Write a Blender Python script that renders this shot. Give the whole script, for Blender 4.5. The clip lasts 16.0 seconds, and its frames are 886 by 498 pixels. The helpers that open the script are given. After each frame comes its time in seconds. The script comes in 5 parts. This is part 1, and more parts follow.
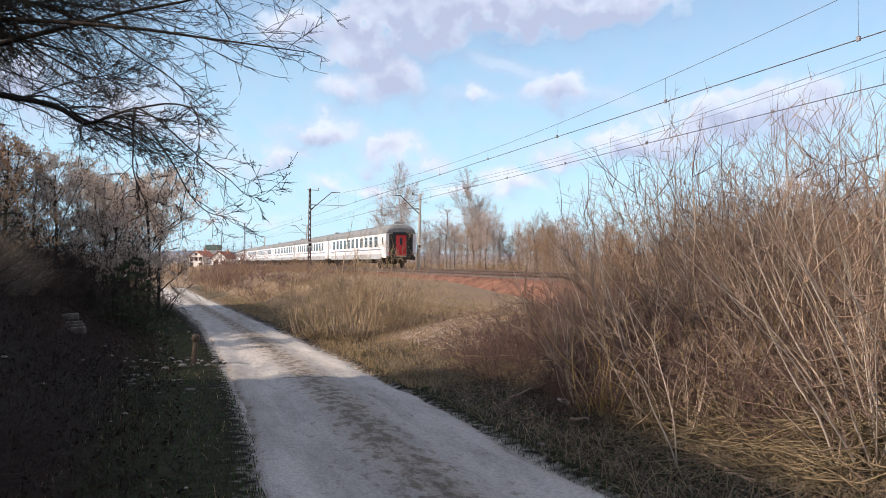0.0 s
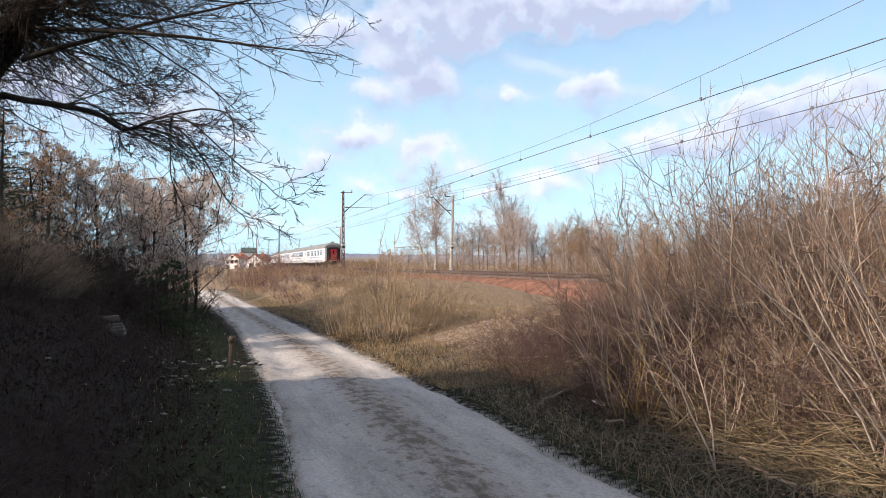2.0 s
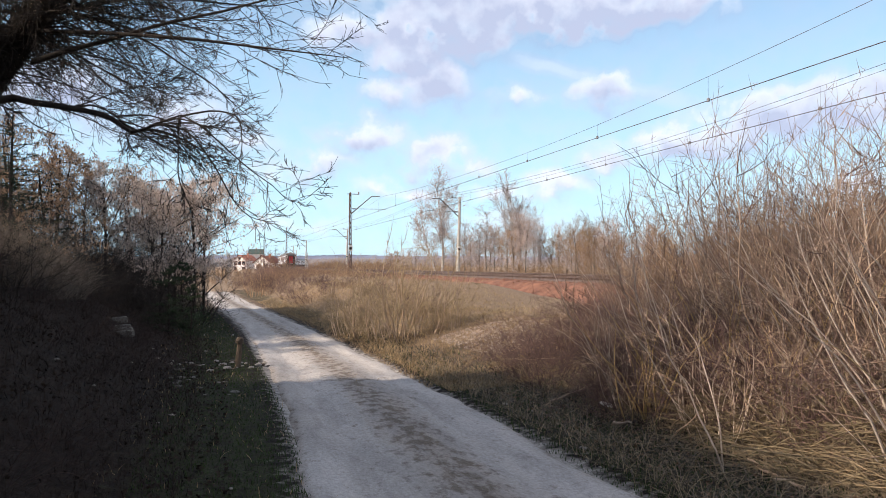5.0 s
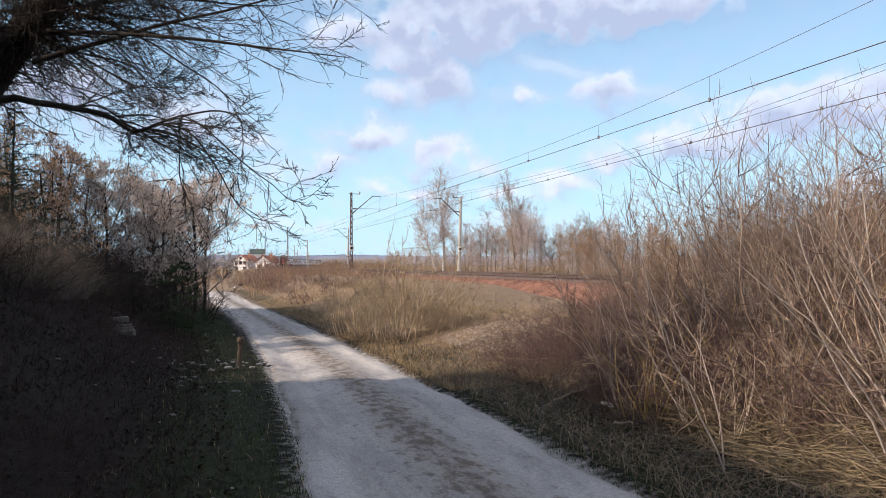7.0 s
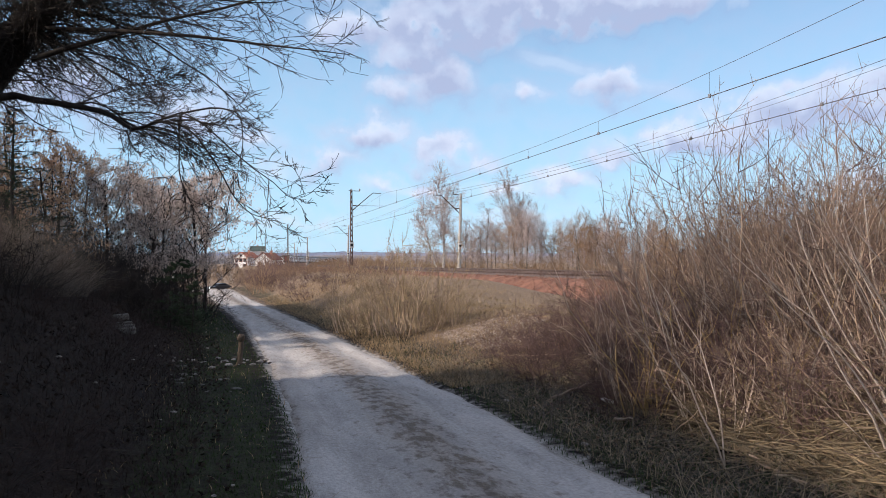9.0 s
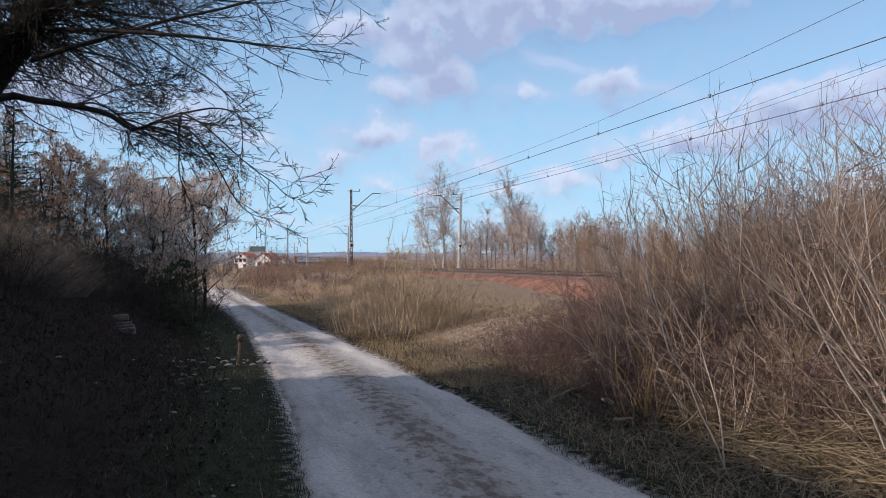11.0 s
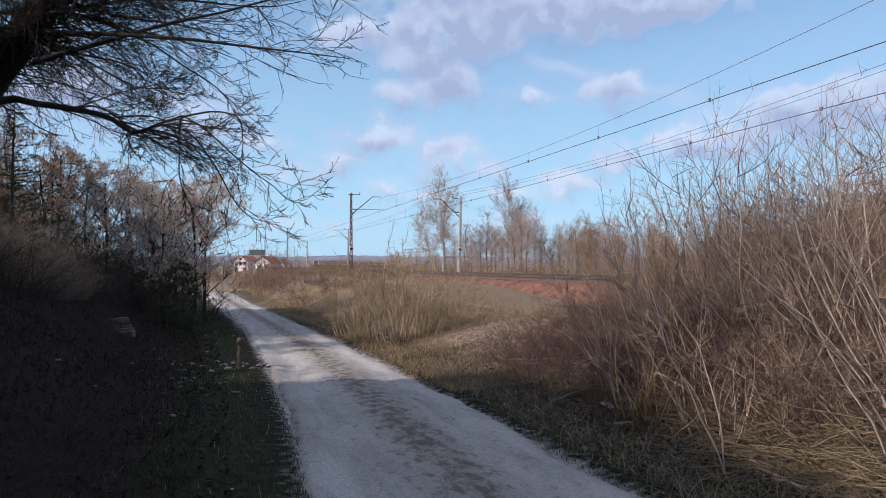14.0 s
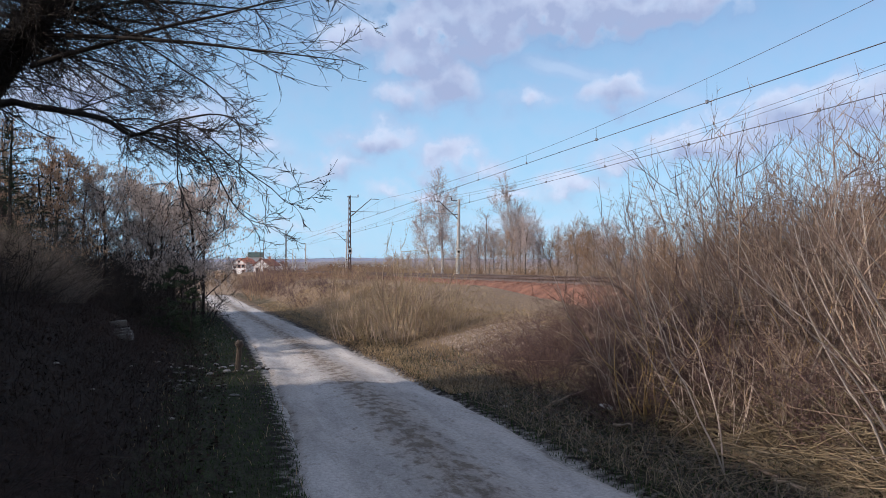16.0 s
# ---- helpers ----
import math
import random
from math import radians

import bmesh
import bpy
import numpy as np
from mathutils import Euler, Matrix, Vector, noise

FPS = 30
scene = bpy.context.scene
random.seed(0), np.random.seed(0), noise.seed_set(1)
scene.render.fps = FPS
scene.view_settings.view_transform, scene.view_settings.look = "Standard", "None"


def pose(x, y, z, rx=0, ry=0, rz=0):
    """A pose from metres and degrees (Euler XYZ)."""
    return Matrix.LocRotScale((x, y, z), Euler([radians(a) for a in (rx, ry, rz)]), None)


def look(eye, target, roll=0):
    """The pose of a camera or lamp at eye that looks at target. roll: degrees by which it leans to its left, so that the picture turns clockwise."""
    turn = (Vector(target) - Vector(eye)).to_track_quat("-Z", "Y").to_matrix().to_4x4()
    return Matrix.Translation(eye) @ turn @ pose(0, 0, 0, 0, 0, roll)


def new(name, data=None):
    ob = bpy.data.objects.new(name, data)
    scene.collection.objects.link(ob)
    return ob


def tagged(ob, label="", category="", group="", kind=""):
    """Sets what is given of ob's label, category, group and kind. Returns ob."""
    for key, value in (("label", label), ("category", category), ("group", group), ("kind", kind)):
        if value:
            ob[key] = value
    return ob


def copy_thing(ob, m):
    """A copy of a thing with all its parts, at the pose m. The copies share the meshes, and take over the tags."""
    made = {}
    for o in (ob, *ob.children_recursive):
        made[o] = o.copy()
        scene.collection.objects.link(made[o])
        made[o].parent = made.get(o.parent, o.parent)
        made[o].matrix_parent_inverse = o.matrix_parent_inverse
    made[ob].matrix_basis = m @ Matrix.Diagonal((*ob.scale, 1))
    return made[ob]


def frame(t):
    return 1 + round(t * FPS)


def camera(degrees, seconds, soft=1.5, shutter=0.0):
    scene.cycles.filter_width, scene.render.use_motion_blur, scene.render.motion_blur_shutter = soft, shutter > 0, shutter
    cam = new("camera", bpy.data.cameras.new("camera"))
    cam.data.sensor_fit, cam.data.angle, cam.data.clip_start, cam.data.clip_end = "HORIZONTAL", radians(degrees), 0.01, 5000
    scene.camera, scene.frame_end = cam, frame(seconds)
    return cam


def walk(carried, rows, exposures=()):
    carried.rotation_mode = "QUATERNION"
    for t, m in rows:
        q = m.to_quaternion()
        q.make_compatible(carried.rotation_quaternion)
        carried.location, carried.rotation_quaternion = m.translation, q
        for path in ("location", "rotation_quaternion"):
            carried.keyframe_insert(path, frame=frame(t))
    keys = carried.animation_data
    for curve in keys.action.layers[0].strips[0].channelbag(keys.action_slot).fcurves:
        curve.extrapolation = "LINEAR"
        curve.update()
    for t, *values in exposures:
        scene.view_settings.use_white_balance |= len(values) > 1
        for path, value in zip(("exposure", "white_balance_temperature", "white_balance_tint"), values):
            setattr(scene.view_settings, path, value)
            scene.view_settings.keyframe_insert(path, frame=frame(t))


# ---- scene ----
cam = camera(61.8, 16.0, soft=0.6)
walk(cam, [
    (0, pose(0, 0, 1.6, 91.069, -0.311, -20.102)),
    (0.5, pose(0, 0, 1.6, 91.192, -0.137, -19.659)),
    (1, pose(0, 0, 1.6, 91.179, -0.083, -19.069)),
    (1.5, pose(0, 0, 1.6, 91.096, -0.031, -18.259)),
    (2, pose(0, 0, 1.6, 91.175, -0.008, -17.557)),
    (2.5, pose(0, 0, 1.6, 91.291, -0.041, -17.229)),
    (3, pose(0, 0, 1.6, 91.390, -0.082, -17.153)),
    (3.5, pose(0, 0, 1.6, 91.398, -0.089, -17.151)),
    (4, pose(0, 0, 1.6, 91.328, -0.031, -17.140)),
    (6.5, pose(0, 0, 1.6, 91.273, -0.004, -16.919)),
    (7, pose(0, 0, 1.6, 91.270, 0.000, -16.940)),
    (7.5, pose(0, 0, 1.6, 91.294, 0.007, -16.970)),
    (8, pose(0, 0, 1.6, 91.242, 0.042, -17.013)),
    (8.5, pose(0, 0, 1.6, 91.118, 0.090, -16.982)),
    (9, pose(0, 0, 1.6, 91.022, 0.130, -16.927)),
    (11.5, pose(0, 0, 1.6, 91.043, 0.136, -16.942)),
    (12, pose(0, 0, 1.6, 91.049, 0.091, -16.967)),
    (12.5, pose(0, 0, 1.6, 91.115, 0.096, -16.974)),
    (13, pose(0, 0, 1.6, 91.181, 0.092, -16.968)),
    (13.5, pose(0, 0, 1.6, 91.247, 0.090, -16.968)),
    (14, pose(0, 0, 1.6, 91.318, 0.047, -16.949)),
    (14.5, pose(0, 0, 1.6, 91.390, 0.066, -16.951)),
    (15, pose(0, 0, 1.6, 91.431, 0.099, -16.960)),
    (15.5, pose(0, 0, 1.6, 91.437, 0.153, -16.991)),
    (16, pose(0, 0, 1.6, 91.478, 0.198, -17.053)),
], exposures=[(0, 0.25, 7000, 18), (2, 0.38, 7100, 18), (4.2, 0.38, 7100, 18), (7, 0.25, 6850, 18), (8, 0.2, 6750, 18), (9.2, 0.06, 6500, 18), (11.5, -0.1, 6300, 18), (16, -0.1, 6250, 18)])

# ---------------------------------------------------------------- sky and sun
SUN_AZ, SUN_EL = -93.0, 31.0     # degrees clockwise from +Y, and above the horizon


def sky_and_sun():
    world = bpy.data.worlds.new("sky")
    world.use_nodes = True
    scene.world = world
    nt = world.node_tree
    sky = nt.nodes.new("ShaderNodeTexSky")
    sky.sky_type, sky.sun_disc = "NISHITA", False
    sky.sun_elevation, sky.sun_rotation = radians(SUN_EL), radians(SUN_AZ)
    sky.air_density, sky.dust_density, sky.ozone_density = 1.0, 0.3, 3.5
    nt.links.new(sky.outputs[0], nt.nodes["Background"].inputs[0])
    nt.nodes["Background"].inputs[1].default_value = 0.15
    lamp = bpy.data.lights.new("sun", "SUN")
    lamp.energy, lamp.angle, lamp.color = 5.0, radians(0.9), (1.0, 0.905, 0.78)
    ob = new("sun", lamp)
    a, e = radians(SUN_AZ), radians(SUN_EL)
    ob.matrix_world = look((60 * math.sin(a) * math.cos(e), 60 * math.cos(a) * math.cos(e), 60 * math.sin(e)), (0, 0, 0))


sky_and_sun()

# ---------------------------------------------------------------- materials


def mat(name, c1, c2, scale=3.0, rough=0.9, bump=0.3, fine=12.0, metal=0.0, vary=0.25, c3=None, stretch=(1, 1, 1), dist=0.02, thin=0.0):
    """Two scales of noise between two colours, grain in the bump, and a change from piece to piece."""
    m = bpy.data.materials.new(name)
    m.use_nodes = True
    nt = m.node_tree
    n, l = nt.nodes, nt.links
    b = n["Principled BSDF"]
    tc = n.new("ShaderNodeTexCoord")
    mp = n.new("ShaderNodeMapping")
    mp.inputs["Scale"].default_value = stretch
    l.new(tc.outputs["Object"], mp.inputs[0])
    big, small = n.new("ShaderNodeTexNoise"), n.new("ShaderNodeTexNoise")
    big.inputs["Scale"].default_value, big.inputs["Detail"].default_value = scale, 5
    small.inputs["Scale"].default_value, small.inputs["Detail"].default_value = scale * fine, 4
    for t in (big, small):
        l.new(mp.outputs[0], t.inputs[0])
    add = n.new("ShaderNodeMath")
    add.operation = "MULTIPLY_ADD"
    l.new(small.outputs[0], add.inputs[0])
    add.inputs[1].default_value = 0.6
    l.new(big.outputs[0], add.inputs[2])
    ramp = n.new("ShaderNodeValToRGB")
    e = ramp.color_ramp.elements
    e[0].position, e[0].color = 0.6, (*c1, 1)
    e[1].position, e[1].color = 1.0, (*c2, 1)
    if c3:
        x = e.new(0.8)
        x.color = (*c3, 1)
    l.new(add.outputs[0], ramp.inputs[0])
    info, geo = n.new("ShaderNodeObjectInfo"), n.new("ShaderNodeNewGeometry")
    ra = n.new("ShaderNodeMath")
    ra.operation = "ADD"
    l.new(info.outputs["Random"], ra.inputs[0])
    l.new(geo.outputs["Random Per Island"], ra.inputs[1])
    mr = n.new("ShaderNodeMapRange")
    mr.inputs["From Max"].default_value = 2.0
    mr.inputs["To Min"].default_value, mr.inputs["To Max"].default_value = 1 - vary, 1 + vary
    l.new(ra.outputs[0], mr.inputs["Value"])
    hsv = n.new("ShaderNodeHueSaturation")
    l.new(mr.outputs[0], hsv.inputs["Value"])
    l.new(ramp.outputs[0], hsv.inputs["Color"])
    l.new(hsv.outputs[0], b.inputs["Base Color"])
    b.inputs["Roughness"].default_value, b.inputs["Metallic"].default_value = rough, metal
    b.inputs["Specular IOR Level"].default_value = 0.3
    if bump:
        bp = n.new("ShaderNodeBump")
        bp.inputs["Strength"].default_value, bp.inputs["Distance"].default_value = bump, dist
        l.new(add.outputs[0], bp.inputs["Height"])
        l.new(bp.outputs[0], b.inputs["Normal"])
    if thin:
        tr = n.new("ShaderNodeBsdfTranslucent")
        mix = n.new("ShaderNodeMixShader")
        mix.inputs[0].default_value = thin
        l.new(hsv.outputs[0], tr.inputs[0])
        l.new(b.outputs[0], mix.inputs[1])
        l.new(tr.outputs[0], mix.inputs[2])
        l.new(mix.outputs[0], n["Material Output"].inputs[0])
    return m


# dark bark, deepened so silhouette and bank shade lie in the colour
BARK_SHADED = mat("shaded_bark", (0.016, 0.012, 0.010), (0.045, 0.036, 0.028), 6, stretch=(1, 1, 0.3))
BARK_GREY = mat("grey_bark", (0.09, 0.075, 0.06), (0.20, 0.165, 0.13), 6, stretch=(1, 1, 0.3))
TWIG_RED = mat("reddish_twig", (0.095, 0.050, 0.033), (0.210, 0.115, 0.072), 4, vary=0.45)
TWIG_TAN = mat("tan_twig", (0.31, 0.225, 0.158), (0.52, 0.39, 0.28), 4, vary=0.45)
TWIG_GREY = mat("grey_twig", (0.17, 0.116, 0.084), (0.32, 0.23, 0.172), 4, vary=0.45)
TWIG_PLUM = mat("plum_twig", (0.095, 0.058, 0.050), (0.20, 0.128, 0.108), 4, vary=0.45)
CANE = mat("dead_cane", (0.145, 0.108, 0.062), (0.34, 0.262, 0.16), 4, vary=0.5)
TWIG_OLIVE = mat("olive_twig", (0.21, 0.155, 0.09), (0.38, 0.288, 0.17), 4, vary=0.4)
TWIG_YELLOW = mat("yellow_stem", (0.336, 0.230, 0.096), (0.538, 0.396, 0.183), 4, vary=0.3)
TWIG_PALE = mat("pale_stem", (0.35, 0.285, 0.225), (0.57, 0.48, 0.395), 4, vary=0.35)
ROOF_ORANGE = mat("orange_roof_tile", (0.34, 0.12, 0.075), (0.50, 0.20, 0.13), 2, vary=0.1)
TWIG_SCRUB = mat("scrub_twig", (0.216, 0.139, 0.084), (0.400, 0.268, 0.163), 3, vary=0.4)
# far twigs made paler, with distance haze mixed into the colour
TWIG_HAZED = mat("hazed_twig", (0.33, 0.265, 0.235), (0.49, 0.405, 0.365), 1, vary=0.3)
BIRCH = mat("birch_bark", (0.12, 0.10, 0.09), (0.72, 0.69, 0.64), 5, fine=4, stretch=(1, 1, 2.5))
DRY_LEAF = mat("dry_leaf", (0.210, 0.130, 0.081), (0.420, 0.281, 0.181), 5, vary=0.5, thin=0.35, bump=0)
PALE_LEAF = mat("pale_seed", (0.42, 0.335, 0.275), (0.62, 0.52, 0.44), 5, vary=0.45, thin=0.35, bump=0)
NEEDLE = mat("green_needle", (0.012, 0.022, 0.010), (0.034, 0.054, 0.022), 5, vary=0.4, bump=0)
# darkened for the left bank: its shade is put into these three colours
SHADED_STALK = mat("shaded_stalk", (0.016, 0.010, 0.0065), (0.038, 0.0235, 0.015), 3, vary=0.4, bump=0)
SHADED_LITTER = mat("shaded_litter", (0.015, 0.009, 0.006), (0.040, 0.024, 0.0145), 5, vary=0.5, bump=0)
SHADED_BRAMBLE = mat("shaded_bramble", (0.022, 0.014, 0.012), (0.06, 0.038, 0.03), 4, vary=0.45)
# a darker grey than CONCRETE, for the bank steps and rubble
CONCRETE_DARK = mat("dark_concrete", (0.08, 0.075, 0.063), (0.17, 0.16, 0.14), 6, vary=0.15)
STRAW = mat("dry_grass", (0.294, 0.201, 0.108), (0.493, 0.356, 0.203), 2, vary=0.45, thin=0.3, bump=0)
GREEN_BLADE = mat("green_grass", (0.018, 0.036, 0.010), (0.050, 0.078, 0.022), 2, vary=0.4, thin=0.25, bump=0)
BALLAST = mat("rusty_ballast", (0.115, 0.052, 0.033), (0.28, 0.132, 0.082), 1.5, fine=14, bump=1.0, dist=0.06)
STONE = mat("pale_stone", (0.16, 0.145, 0.125), (0.34, 0.31, 0.275), 5, vary=0.3)
SLEEPER = mat("brown_sleeper", (0.10, 0.07, 0.055), (0.22, 0.16, 0.125), 3, vary=0.2)
CONCRETE = mat("weathered_concrete", (0.33, 0.31, 0.27), (0.52, 0.49, 0.43), 2.5, vary=0.1)
STEEL = mat("rusted_steel", (0.07, 0.048, 0.04), (0.16, 0.105, 0.08), 4, rough=0.7, metal=0.2, vary=0.15)
GALV = mat("galvanised_steel", (0.16, 0.16, 0.165), (0.30, 0.30, 0.31), 6, rough=0.55, metal=0.5)
RAIL = mat("rail_steel", (0.10, 0.065, 0.05), (0.22, 0.16, 0.13), 5, rough=0.5, metal=0.6)
WIRE = mat("contact_wire", (0.09, 0.08, 0.08), (0.16, 0.145, 0.14), 3, rough=0.5, metal=0.5)
PORCELAIN = mat("brown_porcelain", (0.10, 0.06, 0.045), (0.18, 0.10, 0.07), 8, rough=0.25)
WOOD_OLD = mat("old_wood", (0.045, 0.034, 0.025), (0.115, 0.088, 0.062), 8, stretch=(1, 1, 0.2))
COACH_WHITE = mat("coach_white_paint", (0.62, 0.63, 0.64), (0.76, 0.76, 0.76), 0.8, rough=0.35, bump=0.05, vary=0.04)
COACH_GREY = mat("coach_grey_paint", (0.30, 0.31, 0.33), (0.44, 0.45, 0.46), 0.9, rough=0.5, bump=0.05, vary=0.06)
COACH_ROOF = mat("coach_roof_paint", (0.12, 0.125, 0.12), (0.24, 0.24, 0.23), 0.8, rough=0.6, bump=0.1, vary=0.08)
COACH_BLUE = mat("coach_blue_stripe", (0.03, 0.05, 0.13), (0.05, 0.08, 0.19), 1, rough=0.4, bump=0)
COACH_RED = mat("coach_red_door", (0.42, 0.02, 0.025), (0.62, 0.04, 0.045), 1.2, rough=0.4, bump=0.05)
RUBBER = mat("black_rubber", (0.012, 0.012, 0.012), (0.03, 0.03, 0.03), 4, rough=0.7)
GRIME = mat("bogie_grime", (0.02, 0.017, 0.014), (0.06, 0.05, 0.04), 4, rough=0.8)
GLASS = mat("dark_window_glass", (0.012, 0.014, 0.017), (0.03, 0.034, 0.04), 1, rough=0.08, bump=0, vary=0.2)
PLASTER_WHITE = mat("white_plaster", (0.66, 0.64, 0.60), (0.82, 0.80, 0.76), 0.6, vary=0.03)
PLASTER_ORANGE = mat("orange_brick", (0.40, 0.15, 0.09), (0.58, 0.26, 0.16), 1.5, vary=0.08)
ROOF_RED = mat("red_roof_tile", (0.20, 0.075, 0.055), (0.34, 0.14, 0.10), 2, vary=0.1)
ROOF_DARK = mat("dark_roof", (0.05, 0.045, 0.045), (0.11, 0.10, 0.10), 2, vary=0.1)
ROOF_GREEN = mat("green_roof", (0.045, 0.07, 0.06), (0.08, 0.115, 0.10), 2, vary=0.1)
CAR_PAINT = mat("dark_car_paint", (0.03, 0.032, 0.036), (0.05, 0.052, 0.058), 2, rough=0.3, bump=0, vary=0.02)
SIGN_WHITE = mat("sign_white", (0.60, 0.57, 0.50), (0.76, 0.73, 0.66), 6, rough=0.5)


def glow(name, color, strength):
    m = bpy.data.materials.new(name)
    m.use_nodes = True
    b = m.node_tree.nodes["Principled BSDF"]
    b.inputs["Base Color"].default_value = (*color, 1)
    b.inputs["Emission Color"].default_value, b.inputs["Emission Strength"].default_value = (*color, 1), strength
    return m


HEADLIGHT = glow("headlight", (1, 0.97, 0.9), 2.5)


def ground_material():
    """Soil darkened for shade, with moss and short grass, dry grass and litter by their cover weights, and grain at two
    scales.
    """
    m = bpy.data.materials.new("earth")
    m.use_nodes = True
    nt = m.node_tree
    n, l = nt.nodes, nt.links
    b = n["Principled BSDF"]
    tc = n.new("ShaderNodeTexCoord")
    at = n.new("ShaderNodeAttribute")
    at.attribute_name = "cover"
    sep = n.new("ShaderNodeSeparateColor")
    l.new(at.outputs["Color"], sep.inputs[0])

    def tex(scale, detail=6):
        t = n.new("ShaderNodeTexNoise")
        t.inputs["Scale"].default_value, t.inputs["Detail"].default_value = scale, detail
        l.new(tc.outputs["Object"], t.inputs[0])
        return t.outputs[0]

    def ramp(src, a, c, p=0.35, q=0.68):
        r = n.new("ShaderNodeValToRGB")
        e = r.color_ramp.elements
        e[0].position, e[0].color, e[1].position, e[1].color = p, (*a, 1), q, (*c, 1)
        l.new(src, r.inputs[0])
        return r.outputs[0]

    def blend(w, a, c, noise_src):
        k = n.new("ShaderNodeMath")
        k.operation = "ADD"
        l.new(w, k.inputs[0])
        l.new(noise_src, k.inputs[1])
        s = n.new("ShaderNodeMapRange")
        s.inputs["From Min"].default_value, s.inputs["From Max"].default_value = 0.75, 1.15
        l.new(k.outputs[0], s.inputs["Value"])
        x = n.new("ShaderNodeMix")
        x.data_type = "RGBA"
        l.new(s.outputs[0], x.inputs["Factor"])
        l.new(a, x.inputs["A"])
        l.new(c, x.inputs["B"])
        return x.outputs["Result"]

    n1, n2, n3 = tex(1.3), tex(9), tex(45)
    # dark humus, deepened further to put the bank's shade into the colour
    shaded_soil = ramp(n2, (0.012, 0.0078, 0.0052), (0.036, 0.0235, 0.016))
    dry = ramp(n3, (0.15, 0.105, 0.068), (0.36, 0.262, 0.172))
    green = ramp(n3, (0.018, 0.024, 0.009), (0.055, 0.062, 0.023))
    gravel = ramp(n3, (0.34, 0.31, 0.27), (0.52, 0.49, 0.44))
    c = blend(sep.outputs[0], shaded_soil, dry, n1)
    c = blend(sep.outputs[1], c, green, n2)
    c = blend(sep.outputs[2], c, gravel, n2)
    l.new(c, b.inputs["Base Color"])
    b.inputs["Roughness"].default_value = 0.95
    b.inputs["Specular IOR Level"].default_value = 0.2
    bp = n.new("ShaderNodeBump")
    bp.inputs["Strength"].default_value, bp.inputs["Distance"].default_value = 0.9, 0.04
    l.new(n3, bp.inputs["Height"])
    l.new(bp.outputs[0], b.inputs["Normal"])
    return m


def gravel_material():
    """Pale compacted limestone, greyer in the wheel ruts, with dark damp patches and single stones."""
    m = bpy.data.materials.new("pale_gravel")
    m.use_nodes = True
    nt = m.node_tree
    n, l = nt.nodes, nt.links
    b = n["Principled BSDF"]
    tc = n.new("ShaderNodeTexCoord")

    def tex(scale, detail=6, stretch=(1, 1, 1)):
        mp = n.new("ShaderNodeMapping")
        mp.inputs["Scale"].default_value = stretch
        l.new(tc.outputs["Object"], mp.inputs[0])
        t = n.new("ShaderNodeTexNoise")
        t.inputs["Scale"].default_value, t.inputs["Detail"].default_value = scale, detail
        t.inputs["Roughness"].default_value = 0.65
        l.new(mp.outputs[0], t.inputs[0])
        return t.outputs[0]

    def ramp(src, a, c, p, q):
        r = n.new("ShaderNodeValToRGB")
        e = r.color_ramp.elements
        e[0].position, e[0].color, e[1].position, e[1].color = p, (*a, 1), q, (*c, 1)
        l.new(src, r.inputs[0])
        return r.outputs[0]

    def mul(a, c, f):
        x = n.new("ShaderNodeMix")
        x.data_type, x.blend_type = "RGBA", "MULTIPLY"
        x.inputs["Factor"].default_value = f
        l.new(a, x.inputs["A"])
        l.new(c, x.inputs["B"])
        return x.outputs["Result"]

    fine, mid, big = tex(38, 6, (1, 0.6, 1)), tex(3.6, 10, (1, 0.22, 1)), tex(1.3, 8, (1, 0.12, 1))
    at = n.new("ShaderNodeAttribute")
    at.attribute_name = "crown"
    wear = n.new("ShaderNodeMath")
    wear.operation = "MULTIPLY_ADD"
    l.new(at.outputs["Fac"], wear.inputs[0])
    wear.inputs[1].default_value = 0.36
    l.new(mid, wear.inputs[2])
    vor = n.new("ShaderNodeTexVoronoi")
    vor.inputs["Scale"].default_value = 26
    l.new(tc.outputs["Object"], vor.inputs[0])
    grit = tex(8.5, 12, (1, 0.6, 1))
    worn = n.new("ShaderNodeMath")
    worn.operation = "MULTIPLY_ADD"
    l.new(at.outputs["Fac"], worn.inputs[0])
    worn.inputs[1].default_value = 0.16
    l.new(grit, worn.inputs[2])
    c = ramp(mid, (0.39, 0.365, 0.335), (0.55, 0.52, 0.48), 0.36, 0.6)
    c = mul(c, ramp(big, (0.80, 0.785, 0.77), (1, 1, 1), 0.38, 0.55), 0.9)
    c = mul(c, ramp(fine, (0.66, 0.65, 0.64), (1, 1, 1), 0.3, 0.55), 0.7)
    c = mul(c, ramp(vor.outputs[0], (1, 1, 1), (0.72, 0.71, 0.7), 0.25, 0.6), 0.35)
    c = mul(c, ramp(wear.outputs[0], (1, 1, 1), (0.76, 0.715, 0.67), 0.56, 0.86), 1.0)
    c = mul(c, ramp(worn.outputs[0], (1, 1, 1), (0.52, 0.475, 0.43), 0.585, 0.72), 1.0)
    l.new(c, b.inputs["Base Color"])
    b.inputs["Roughness"].default_value = 0.95
    b.inputs["Specular IOR Level"].default_value = 0.2
    bp = n.new("ShaderNodeBump")
    bp.inputs["Strength"].default_value, bp.inputs["Distance"].default_value = 0.55, 0.03
    h = n.new("ShaderNodeMath")
    h.operation = "ADD"
    l.new(mid, h.inputs[0])
    l.new(fine, h.inputs[1])
    l.new(h.outputs[0], bp.inputs["Height"])
